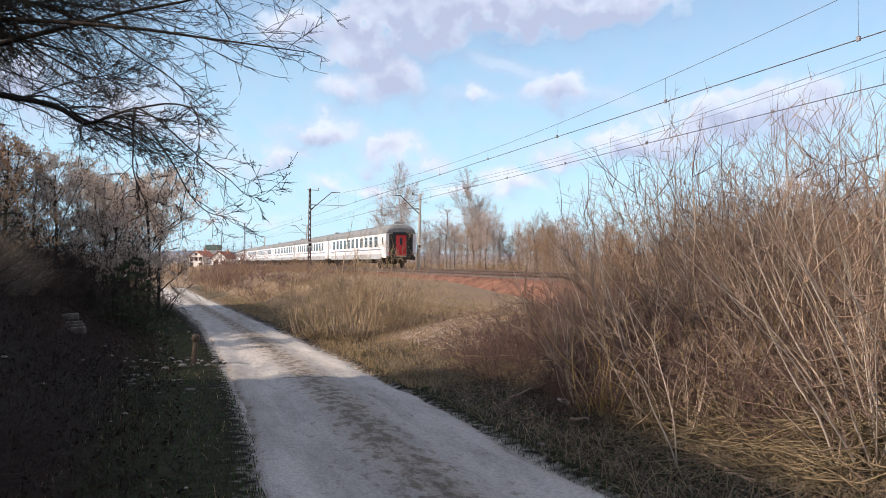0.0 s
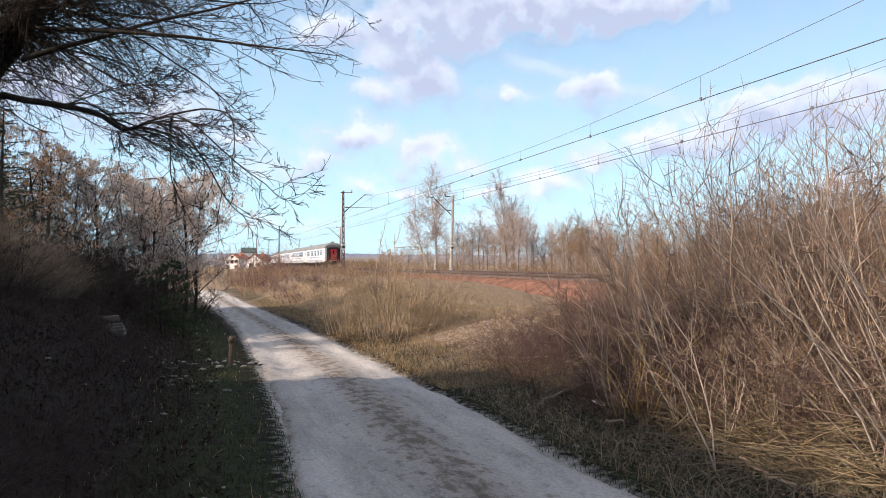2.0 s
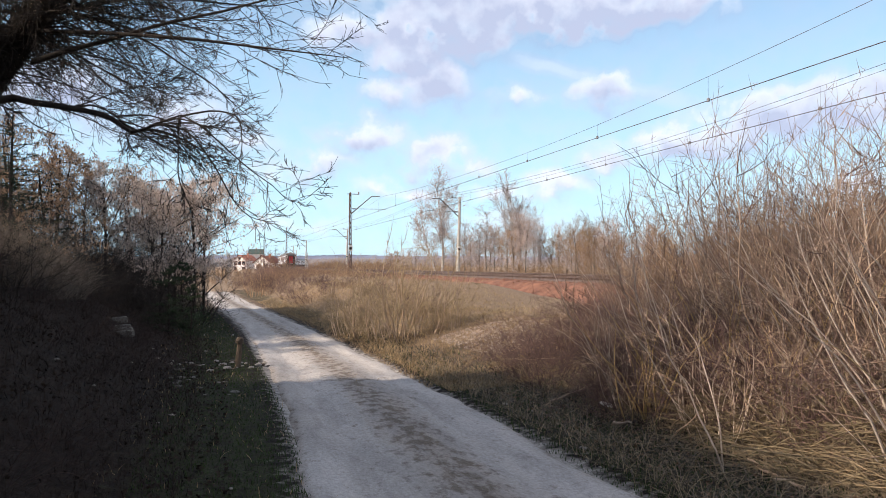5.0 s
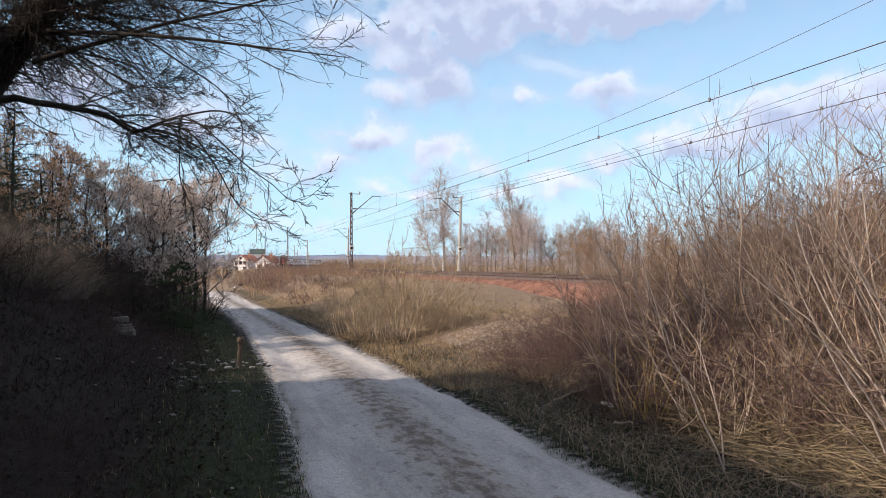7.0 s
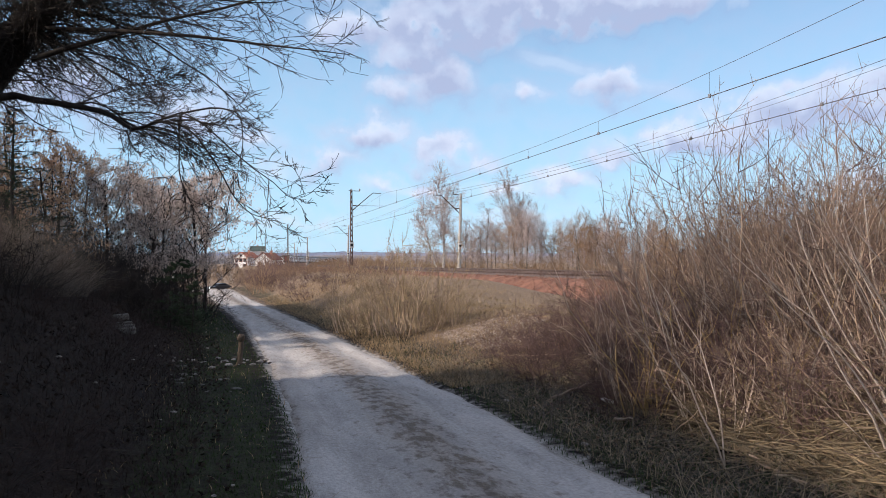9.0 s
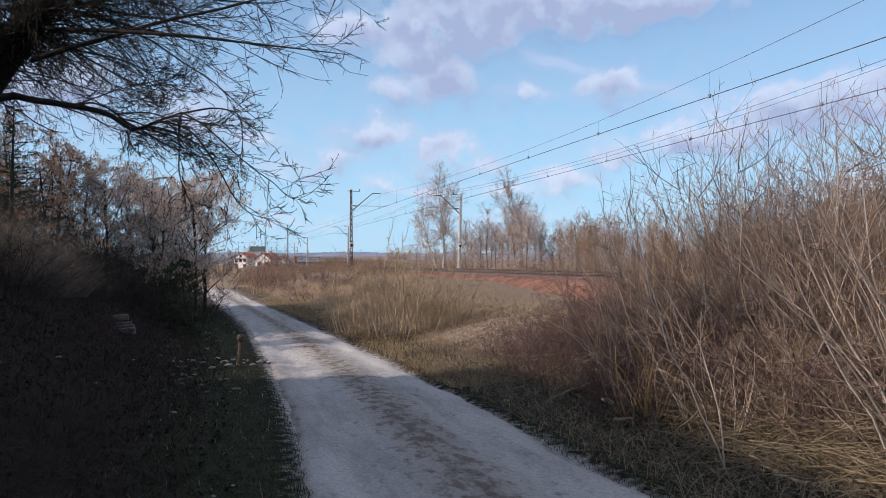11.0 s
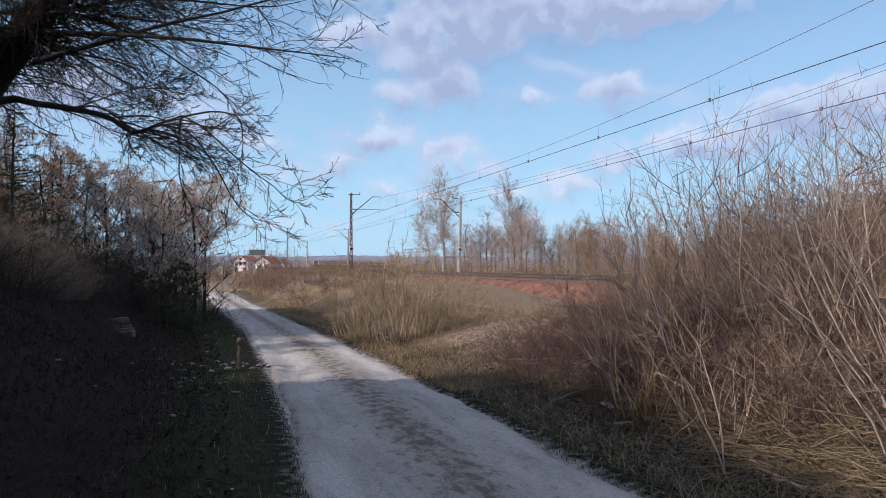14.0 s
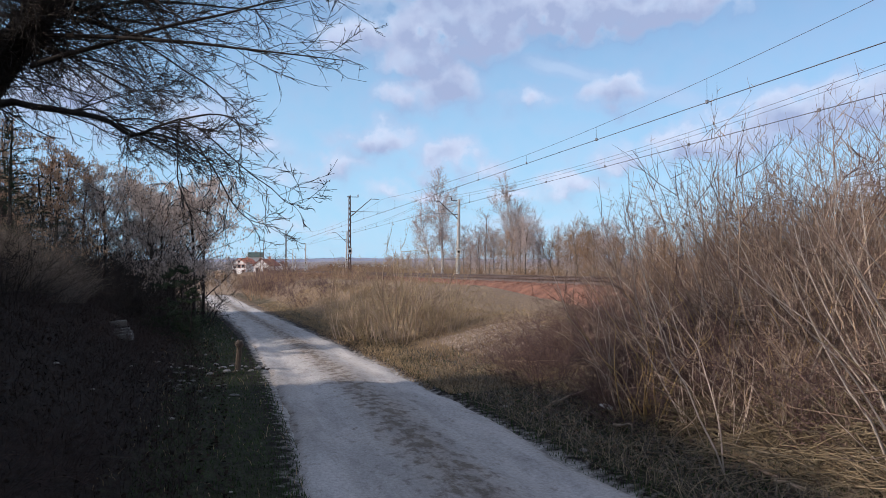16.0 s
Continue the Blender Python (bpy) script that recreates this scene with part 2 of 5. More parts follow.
    l.new(bp.outputs[0], b.inputs["Normal"])
    return m


EARTH, GRAVEL = ground_material(), gravel_material()

# ---------------------------------------------------------------- mesh helpers


def mesh_of(name, verts, faces, material, sides=None, smooth=False):
    """A mesh from an array of places and an array of equal-sided faces."""
    verts, faces = np.asarray(verts, np.float32).reshape(-1, 3), np.asarray(faces, np.int32)
    k = faces.shape[1]
    me = bpy.data.meshes.new(name)
    me.vertices.add(len(verts))
    me.vertices.foreach_set("co", verts.ravel())
    me.loops.add(faces.size)
    me.loops.foreach_set("vertex_index", faces.ravel())
    me.polygons.add(len(faces))
    me.polygons.foreach_set("loop_start", np.arange(0, faces.size, k, dtype=np.int32))
    me.polygons.foreach_set("loop_total", np.full(len(faces), k, np.int32))
    if smooth:
        me.polygons.foreach_set("use_smooth", np.ones(len(faces), bool))
    me.update(calc_edges=True)
    me.materials.append(material)
    return me


def thing(name, m=Matrix(), label="", category="", group="", kind=""):
    ob = new(name)
    ob.matrix_basis = m
    return tagged(ob, label, category, group, kind)


def part(name, data, material=None, parent=None, label=""):
    """Links a bmesh, or a mesh, as one mesh object under a thing."""
    if isinstance(data, bmesh.types.BMesh):
        me = bpy.data.meshes.new(name)
        data.to_mesh(me)
        data.free()
        me.materials.append(material)
    else:
        me = data
    ob = new(name, me)
    ob.parent = parent
    return tagged(ob, label)


def unit(v):
    return v / np.maximum(np.linalg.norm(v, axis=-1, keepdims=True), 1e-9)


def grow(rng, base, way, length, k=5, pull=(0, 0, 0.0), wob=0.15):
    """Wandering lines from each base: N x k places."""
    n = len(base)
    d = unit(np.asarray(way, float))
    p = [np.asarray(base, float)]
    step = (np.asarray(length, float) / (k - 1))[:, None]
    for _ in range(k - 1):
        d = unit(d + rng.normal(0, wob, (n, 3)) + np.asarray(pull))
        p.append(p[-1] + d * step)
    return np.stack(p, 1)


def sprout(rng, lines, rad, per, t0=0.3, t1=0.95, spread=0.7, ratio=0.5, thin=0.6, least=0.0, taper=0.6):
    """Bases, ways, lengths and radii of shoots along lines."""
    n, k, _ = lines.shape
    idx = np.repeat(np.arange(n), per)
    t = rng.uniform(t0, t1, len(idx)) * (k - 1)
    i = np.minimum(t.astype(int), k - 2)
    f = (t - i)[:, None]
    a, b = lines[idx, i], lines[idx, i + 1]
    whole = np.linalg.norm(np.diff(lines, axis=1), axis=2).sum(1)[idx]
    way = unit(unit(b - a) + rng.normal(0, spread, (len(idx), 3)))
    length = np.maximum(whole * ratio * rng.uniform(0.5, 1.2, len(idx)) * (1.15 - taper * t / (k - 1)), least)
    return a * (1 - f) + b * f, way, length, rad[idx] * thin * (1 - 0.35 * t / (k - 1))


def rounded(lines):
    """The same lines with a place more between each two, bent without corners."""
    ends = np.concatenate([2 * lines[:, :1] - lines[:, 1:2], lines, 2 * lines[:, -1:] - lines[:, -2:-1]], 1)
    mid = (9 * (lines[:, :-1] + lines[:, 1:]) - ends[:, :-3] - ends[:, 3:]) / 16
    out = np.zeros((lines.shape[0], 2 * lines.shape[1] - 1, 3))
    out[:, ::2], out[:, 1::2] = lines, mid
    return out


def tubes(lines, r0, r1, sides=3):
    """Tapered tubes round lines: places and four-sided faces."""
    n, k, _ = lines.shape
    d = unit(lines[:, -1] - lines[:, 0])
    ref = np.where(np.abs(d[:, 2:3]) > 0.8, [[1.0, 0, 0]], [[0, 0, 1.0]])
    u = unit(np.cross(d, ref))
    way = np.empty_like(lines)
    way[:, 1:-1], way[:, 0], way[:, -1] = lines[:, 2:] - lines[:, :-2], lines[:, 1] - lines[:, 0], lines[:, -1] - lines[:, -2]
    way = unit(way)
    v = unit(np.cross(way, u[:, None]))
    u = np.cross(v, way)
    t = np.linspace(0, 1, k)[None, :, None, None]
    r = np.asarray(r0)[:, None, None, None] * (1 - t) + np.asarray(r1)[:, None, None, None] * t
    a = np.arange(sides) * 2 * np.pi / sides
    ring = np.cos(a)[None, None, :, None] * u[:, :, None] + np.sin(a)[None, None, :, None] * v[:, :, None]
    verts = (lines[:, :, None] + r * ring).reshape(-1, 3)
    i = np.arange(n)[:, None, None] * k * sides + np.arange(k - 1)[None, :, None] * sides
    s, s2 = np.arange(sides)[None, None], ((np.arange(sides) + 1) % sides)[None, None]
    faces = np.stack([i + s, i + s2, i + sides + s2, i + sides + s], -1).reshape(-1, 4)
    return verts, faces


def gather(*pieces):
    verts, faces, at = [], [], 0
    for v, f in pieces:
        verts.append(v)
        faces.append(f + at)
        at += len(v)
    return np.concatenate(verts), np.concatenate(faces)


def flakes(rng, places, size, long=1.6, flat=0.0, hang=0.0):
    """Small bent leaves: two quads each round a midrib, at random turns."""
    n = len(places)
    d = unit(rng.normal(0, 1, (n, 3)) * [1 - hang, 1 - hang, 1 - flat])
    w = unit(np.cross(d, rng.normal(0, 1, (n, 3)) * [1 - flat, 1 - flat, 1]))
    up = np.cross(d, w)
    s = (size * rng.uniform(0.6, 1.3, n))[:, None]
    a, b = places - d * s * long / 2, places + d * s * long / 2
    l, r = places + w * s * 0.5 + up * s * 0.2, places - w * s * 0.5 + up * s * 0.2
    verts = np.stack([a, l, b, r], 1).reshape(-1, 3)
    i = np.arange(n)[:, None] * 4
    return verts, np.concatenate([i + [0, 1, 2], i + [0, 2, 3]], 1).reshape(-1, 3)


def blades(rng, base, height, lean=0.35, width=0.006):
    """Grass blades: narrow bent ribbons of three joints."""
    n = len(base)
    a = rng.uniform(0, 2 * np.pi, n)
    way = np.stack([np.cos(a), np.sin(a), np.zeros(n)], 1)
    side = np.stack([-np.sin(a), np.cos(a), np.zeros(n)], 1) * width
    h = height[:, None] * np.array([0, 0, 1.0])
    le = (height * rng.uniform(0, lean * 2, n))[:, None] * way
    p1, p2 = base + 0.55 * h + 0.3 * le, base + h * 0.92 + le
    verts = np.stack([base - side, base + side, p1 + side * 0.7, p1 - side * 0.7, p2], 1).reshape(-1, 3)
    i = np.arange(n)[:, None] * 5
    return verts, np.concatenate([i + [0, 1, 2], i + [0, 2, 3], i + [3, 2, 4]], 1).reshape(-1, 3)


def box(bm, x0, x1, y0, y1, z0, z1, bevel=0.0):
    vs = bmesh.ops.create_cube(bm, size=1, matrix=Matrix.Translation(((x0 + x1) / 2, (y0 + y1) / 2, (z0 + z1) / 2)) @ Matrix.Diagonal((x1 - x0, y1 - y0, z1 - z0, 1)))["verts"]
    if bevel:
        bmesh.ops.bevel(bm, geom=list({e for v in vs for e in v.link_edges}), offset=bevel, segments=2, affect="EDGES", profile=0.5)
    return bm


def rod(bm, a, b, r0, r1=None, sides=8):
    a, b = Vector(a), Vector(b)
    m = Matrix.Translation((a + b) / 2) @ (b - a).to_track_quat("Z", "Y").to_matrix().to_4x4()
    bmesh.ops.create_cone(bm, cap_ends=True, segments=sides, radius1=r0, radius2=r0 if r1 is None else r1, depth=(b - a).length, matrix=m)
    return bm


def smoothstep(a, b, x):
    t = np.clip((x - a) / (b - a), 0, 1)
    return t * t * (3 - 2 * t)


# ---------------------------------------------------------------- the plan: path, bank, embankment and line
PATH_Y = [-60, -20, 0, 6, 10, 14, 20, 26, 33, 42, 60, 90, 140]
PATH_X = [1.3, 1.6, 1.68, 1.72, 1.77, 1.68, 1.42, 1.08, 0.6, 0.15, -0.6, -3.0, -12.0]
RAIL_Z = 1.10
CURVE_Y, CURVE_R = 195.0, 900.0


def path_x(y):
    y = np.asarray(y, float)
    return sum(np.interp(y + d, PATH_Y, PATH_X) for d in (-3, -1.5, 0, 1.5, 3)) / 5


def half(y):
    return np.interp(y, [0, 6, 9, 13, 21, 33, 60], [1.17, 1.1, 1.0, 0.92, 0.77, 0.77, 1.0])


TABLE = np.random.default_rng(404).uniform(-1, 1, (256, 256))


def rough(x, y, scale, seed=0.0):
    """Smooth random bumpiness in two octaves, about -1 to 1."""
    out = 0
    for k, amp in ((0.45, 0.7), (1.1, 0.45)):
        u, v = np.asarray(x, float) * scale * k + 37 * seed + 50, np.asarray(y, float) * scale * k + 11 * seed + 50
        u, v = np.broadcast_arrays(u, v)
        i, j = np.floor(u).astype(int), np.floor(v).astype(int)
        f, g = u - i, v - j
        f, g = f * f * (3 - 2 * f), g * g * (3 - 2 * g)
        t = lambda a, b: TABLE[(i + a) % 256, (j + b) % 256]
        out = out + amp * ((t(0, 0) * (1 - f) + t(1, 0) * f) * (1 - g) + (t(0, 1) * (1 - f) + t(1, 1) * f) * g)
    return out


def ground_z(x, y):
    x, y = np.asarray(x, float), np.asarray(y, float)
    u = x - path_x(y)
    right = np.interp(u, [1.3, 2.2, 3.5, 4.6, 6.0, 8, 10.4, 30, 60], [0, 0.05, 0.3, 0.5, 0.36, 0.08, 0.0, 0.05, 0.2])
    rise = np.interp(u, [1.3, 2.2, 3.6, 5.5, 9, 11, 30, 60], [0, 0.16, 0.75, 1.0, 0.9, 0.4, 0.2, 0.2])
    k = smoothstep(19, 27, y) * (1 - smoothstep(75, 110, y))
    right = right * (1 - k) + rise * k
    right = right + 0.12 * smoothstep(2, 4, u) * (1 - smoothstep(9, 10, u)) * rough(x, y, 0.9)
    far = 1 - 0.75 * smoothstep(22, 42, y)
    left = np.interp(-u, [1.9, 2.7, 4.0, 5.2, 6.5, 9, 20, 60], [0, 0.16, 1.0, 1.9, 2.5, 2.9, 3.3, 3.6]) * far
    # added hill, out of view on the left, high enough to shade the near path
    shade_hill = np.interp(-u, [1.9, 2.7, 4.0, 5.2, 6.5, 8, 10, 14, 20, 60], [0, 0.16, 1.0, 1.9, 3.3, 5.5, 6.75, 9.9, 12.35, 13.0])
    k = smoothstep(9.0, 11.2, y)
    left = left * k + shade_hill * (1 - k)
    # the added hill rises again here, for even shade farther along the path
    k = smoothstep(15.5, 17.5, y) * (1 - smoothstep(27, 31, y))
    left = left * (1 - k) + np.maximum(left, 1.1 * shade_hill - 1.4) * k
    left = left + 0.10 * smoothstep(2.4, 4, -u) * rough(x, y, 1.4, 1.0)
    z = np.where(u > 0, right, left)
    z = z - 0.06 * (1 - smoothstep(-0.2, 0.12, np.abs(u) - half(y)))
    z = z - 3.4 * smoothstep(42, 120, y) * (1 - smoothstep(0, 2.5, x - np.interp(y, [42, 100], [2.5, 9.5])))
    away = smoothstep(150, 400, np.hypot(x, y))
    return z * (1 - away) + away * 0.3


def track(offset, s):
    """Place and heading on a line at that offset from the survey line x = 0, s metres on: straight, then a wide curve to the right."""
    if s <= CURVE_Y:
        return offset, s, 0.0
    a = (s - CURVE_Y) / CURVE_R
    r = CURVE_R - offset
    return CURVE_R - r * math.cos(a), CURVE_Y + r * math.sin(a), a


NEAR, FAR = 15.2, 19.4
MID = (NEAR + FAR) / 2

# ---------------------------------------------------------------- ground, path, ballast, rails


def build_ground():
    def axis(near, step, mid, far):
        a = list(np.arange(-near, near + step / 2, step))
        x = near
        d = step
        while x < far:
            d *= 1.22
            x += d
            a.append(x)
            a.insert(0, -x)
        return np.array(a)
    xs = axis(12, 0.2, 0, 3500)
    ys = axis(30, 0.25, 0, 3500)
    gx, gy = np.meshgrid(xs, ys + 20)
    gz = ground_z(gx, gy)
    nx, ny = len(xs), len(ys)
    i = (np.arange(ny - 1)[:, None] * nx + np.arange(nx - 1)[None]).ravel()
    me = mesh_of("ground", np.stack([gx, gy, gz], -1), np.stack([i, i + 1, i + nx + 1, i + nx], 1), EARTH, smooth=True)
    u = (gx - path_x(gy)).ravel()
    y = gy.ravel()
    # dry cover is cut on near ground, so dark soil stands in for shade
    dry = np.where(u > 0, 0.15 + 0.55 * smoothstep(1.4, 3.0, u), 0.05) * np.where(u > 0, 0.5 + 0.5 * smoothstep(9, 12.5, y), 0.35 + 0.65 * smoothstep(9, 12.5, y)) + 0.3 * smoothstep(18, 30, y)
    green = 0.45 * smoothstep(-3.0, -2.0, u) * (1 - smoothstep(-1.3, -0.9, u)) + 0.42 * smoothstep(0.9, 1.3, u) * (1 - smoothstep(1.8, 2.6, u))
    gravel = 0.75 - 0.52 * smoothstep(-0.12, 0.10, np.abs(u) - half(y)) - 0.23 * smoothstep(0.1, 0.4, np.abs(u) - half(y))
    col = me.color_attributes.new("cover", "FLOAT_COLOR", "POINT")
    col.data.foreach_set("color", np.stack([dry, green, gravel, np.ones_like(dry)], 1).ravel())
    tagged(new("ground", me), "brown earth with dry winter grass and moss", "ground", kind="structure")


def build_path():
    ys = np.concatenate([np.arange(-40, 40, 0.12), np.arange(40, 140, 1.5)])
    us = np.linspace(-1, 1, 41)
    gy, gu = np.meshgrid(ys, us, indexing="ij")
    edge = 0.11 * rough(gu * 0 + 3, gy, 1.6) + 0.04 * rough(gu * 0 + 9, gy, 7.0)
    w = half(gy) + np.where(gu > 0, edge, -edge * 0.8)
    gx = path_x(gy) + gu * w
    rut = -0.035 * np.exp(-((np.abs(gu) - 0.58) / 0.2) ** 2) + 0.012 * np.exp(-(gu / 0.2) ** 2)
    z = 0.012 - 3.4 * smoothstep(42, 120, gy) + rut + 0.006 * rough(gx, gy, 2.0) + 0.0025 * rough(gx, gy, 13, 2) - 0.05 * np.abs(gu) ** 14
    nx = len(us)
    i = (np.arange(len(ys) - 1)[:, None] * nx + np.arange(nx - 1)[None]).ravel()
    me = mesh_of("path", np.stack([gx, gy, z], -1), np.stack([i, i + 1, i + nx + 1, i + nx], 1), GRAVEL, smooth=True)
    crown = np.exp(-((gu - 0.06) / 0.30) ** 2) + 0.8 * smoothstep(0.86, 1.0, np.abs(gu))
    me.attributes.new("crown", "FLOAT", "POINT").data.foreach_set("value", crown.ravel().astype(np.float32))
    tagged(new("path", me), "pale compacted gravel track with two worn wheel ruts", "path", kind="structure")


def swept(profile, offset, stations, material, name, smooth=False):
    """A section of (x, z) corners carried along the line."""
    rows = []
    for s in stations:
        x, y, a = track(offset, s)
        rows.append([(x + px * math.cos(a), y - px * math.sin(a), pz) for px, pz in profile])
    v = np.array(rows)
    k = len(profile)
    i = (np.arange(len(stations) - 1)[:, None] * k + np.arange(k - 1)[None]).ravel()
    return mesh_of(name, v, np.stack([i, i + 1, i + k + 1, i + k], 1), material, smooth=smooth)


LINE = [-60 + 3 * i for i in range(60)] + [120 + 8 * i for i in range(70)]


def build_line():
    z = RAIL_Z
    me = swept([(-5.8, -0.1), (-4.2, z - 0.28), (-3.7, z - 0.2), (3.7, z - 0.2), (4.2, z - 0.28), (5.3, 0.35)], MID, LINE, BALLAST, "ballast_bed")
    tagged(new("ballast_bed", me), "rust-brown ballast shoulder of a double railway line", "ballast", kind="structure")
    head = [(-0.07, -0.17), (-0.07, -0.155), (-0.012, -0.14), (-0.012, -0.05), (-0.036, -0.04), (-0.036, -0.004), (-0.03, 0), (0.03, 0), (0.036, -0.004), (0.036, -0.04), (0.012, -0.05), (0.012, -0.14), (0.07, -0.155), (0.07, -0.17)]
    for c in (NEAR, FAR):
        for side in (-0.7525, 0.7525):
            me = swept([(px, z + pz) for px, pz in head], c + side, LINE, RAIL, "rail")
            tagged(new("rail", me), "rusty steel rail with a worn head", "rail", "rails of the double line")
    bm = bmesh.new()
    box(bm, -1.3, 1.3, -0.12, 0.12, -0.2, 0.0, 0.03)
    me = bpy.data.meshes.new("sleeper")
    bm.to_mesh(me)
    bm.free()
    me.materials.append(SLEEPER)
    for c in (NEAR, FAR):
        for i in range(145):
            s = 14 + 0.62 * i
            ob = new("sleeper", me)
            ob.matrix_basis = pose(c, s, z - 0.165)
            tagged(ob, "weathered concrete sleeper in rusty ballast", "sleeper", "sleepers of the double line")
    rng = np.random.default_rng(5)
    n = 16000
    s = rng.uniform(12, 110, n) ** 1.0
    x = MID + rng.uniform(-5.6, 4.4, n)
    top = np.interp(x - MID, [-5.8, -4.2, -3.7, 3.7, 4.2, 5.3], [-0.1, z - 0.28, z - 0.2, z - 0.2, z - 0.28, 0.35])
    r = rng.uniform(0.025, 0.06, n)
    d = rng.normal(0, 1, (n, 6, 3)) * 0.25
    octa = np.array([[1, 0, 0], [0, 1, 0], [-1, 0, 0], [0, -1, 0], [0, 0, 1], [0, 0, -1.0]])
    v = np.stack([x, s, top], 1)[:, None] + (octa + d) * r[:, None, None]
    f = np.array([[0, 1, 4], [1, 2, 4], [2, 3, 4], [3, 0, 4]])
    me = mesh_of("ballast_stones", v, (np.arange(n)[:, None, None] * 6 + f).reshape(-1, 3), BALLAST)
    tagged(new("ballast_stones", me), "loose rust-brown ballast stones", "ballast", kind="stuff")


build_ground()
build_path()
build_line()

# ---------------------------------------------------------------- overhead line
SPAN, FIRST = 66.0, 69.0


def mast(side, concrete):
    """A catenary mast with its cantilever; side 1 reaches to +x."""
    root = thing("catenary_mast")
    body = CONCRETE if concrete else STEEL
    top = 7.35
    bm = bmesh.new()
    if concrete:
        bmesh.ops.create_cone(bm, cap_ends=True, segments=12, radius1=0.20, radius2=0.115, depth=top + 1.1, matrix=Matrix.Translation((0, 0, (top - 1.1) / 2)))
    else:
        for sx in (-1, 1):
            rod(bm, (sx * 0.12, -0.08, -1.1), (sx * 0.06, -0.05, top), 0.05, 0.04, 4)
            rod(bm, (sx * 0.12, 0.08, -1.1), (sx * 0.06, 0.05, top), 0.05, 0.04, 4)
        for i in range(16):
            z0, z1 = -0.9 + i * 0.52, -0.9 + (i + 1) * 0.52
            w0, w1 = 0.12 - 0.0037 * i, 0.12 - 0.0037 * (i + 1)
            g = 1 if i % 2 else -1
            for y in (-0.065, 0.065):
                rod(bm, (-g * w0, y, z0), (g * w1, y, z1), 0.028, 0.028, 4)
    part("pole", bm, body, root)
    bm = bmesh.new()
    box(bm, -0.32, 0.32, -0.32, 0.32, -1.3, -0.75, 0.04)
    part("footing", bm, CONCRETE, root)
    bm = bmesh.new()
    rod(bm, (side * 0.12, 0, 5.4), (side * 2.05, 0, 7.07), 0.04, 0.035)
    rod(bm, (side * 2.0, 0, 7.07), (side * 2.85, 0, 7.07), 0.035, 0.03)
    part("cantilever_tube", bm, STEEL, root)
    bm = bmesh.new()
    rod(bm, (side * 0.15, 0, 5.85), (side * 3.4, 0, 5.86), 0.022, 0.018)
    part("steady_arm", bm, GALV, root)
    bm = bmesh.new()
    rod(bm, (-0.25, 0, top - 0.12), (side * 0.85, 0, top - 0.12), 0.035, 0.03)
    part("top_arm", bm, STEEL, root)
    for a, b in (((side * 0.1, 0, 5.39), (side * 0.42, 0, 5.66)), ((side * 0.16, 0, 5.85), (side * 0.6, 0, 5.84)), ((side * 0.8, 0, top - 0.1), (side * 0.8, 0, top + 0.12))):
        bm = bmesh.new()
        a, b = Vector(a), Vector(b)
        for i in range(4):
            rod(bm, a.lerp(b, i / 4), a.lerp(b, (i + 0.6) / 4), 0.075, 0.05)
        part("insulator", bm, PORCELAIN, root)
    bm = bmesh.new()
    box(bm, -0.19, 0.19, -0.235, -0.215, 1.85, 2.4, 0.01)
    part("number_plate", bm, SIGN_WHITE, root, "pale white number plate")
    bm = bmesh.new()
    box(bm, -0.12, 0.12, -0.24, -0.237, 2.0, 2.24)
    part("plate_marking", bm, RUBBER, root)
    return root


def build_masts():
    dark = mast(1, False)
    tagged(dark, "dark rusted lattice steel mast with a tubular cantilever", "catenary mast", "overhead line masts")
    pale = mast(-1, True)
    tagged(pale, "pale tapered concrete mast with a tubular cantilever", "catenary mast", "overhead line masts")
    for i in range(6):
        for ob, off in ((dark, 12.0), (pale, 23.0)):
            x, y, a = track(off, FIRST + SPAN * i + (1.0 if ob is pale else 0))
            m = Matrix.Translation((x, y, RAIL_Z)) @ Matrix.Rotation(-a, 4, "Z")
            if ob is pale:
                m = m @ Matrix.Rotation(radians(1.4), 4, "Y")
            if i == 0:
                ob.matrix_basis = m
            else:
                copy_thing(ob, m)


def wire_thing(name, rows, r, label):
    v = np.array(rows)[None]
    n = len(rows)
    segs = np.stack([v[0, :-1], v[0, 1:]], 1)
    me = mesh_of(name, *tubes(segs, np.full(n - 1, r), np.full(n - 1, r), 4), WIRE)
    return tagged(new(name, me), label, "overhead wire", "overhead line wires")


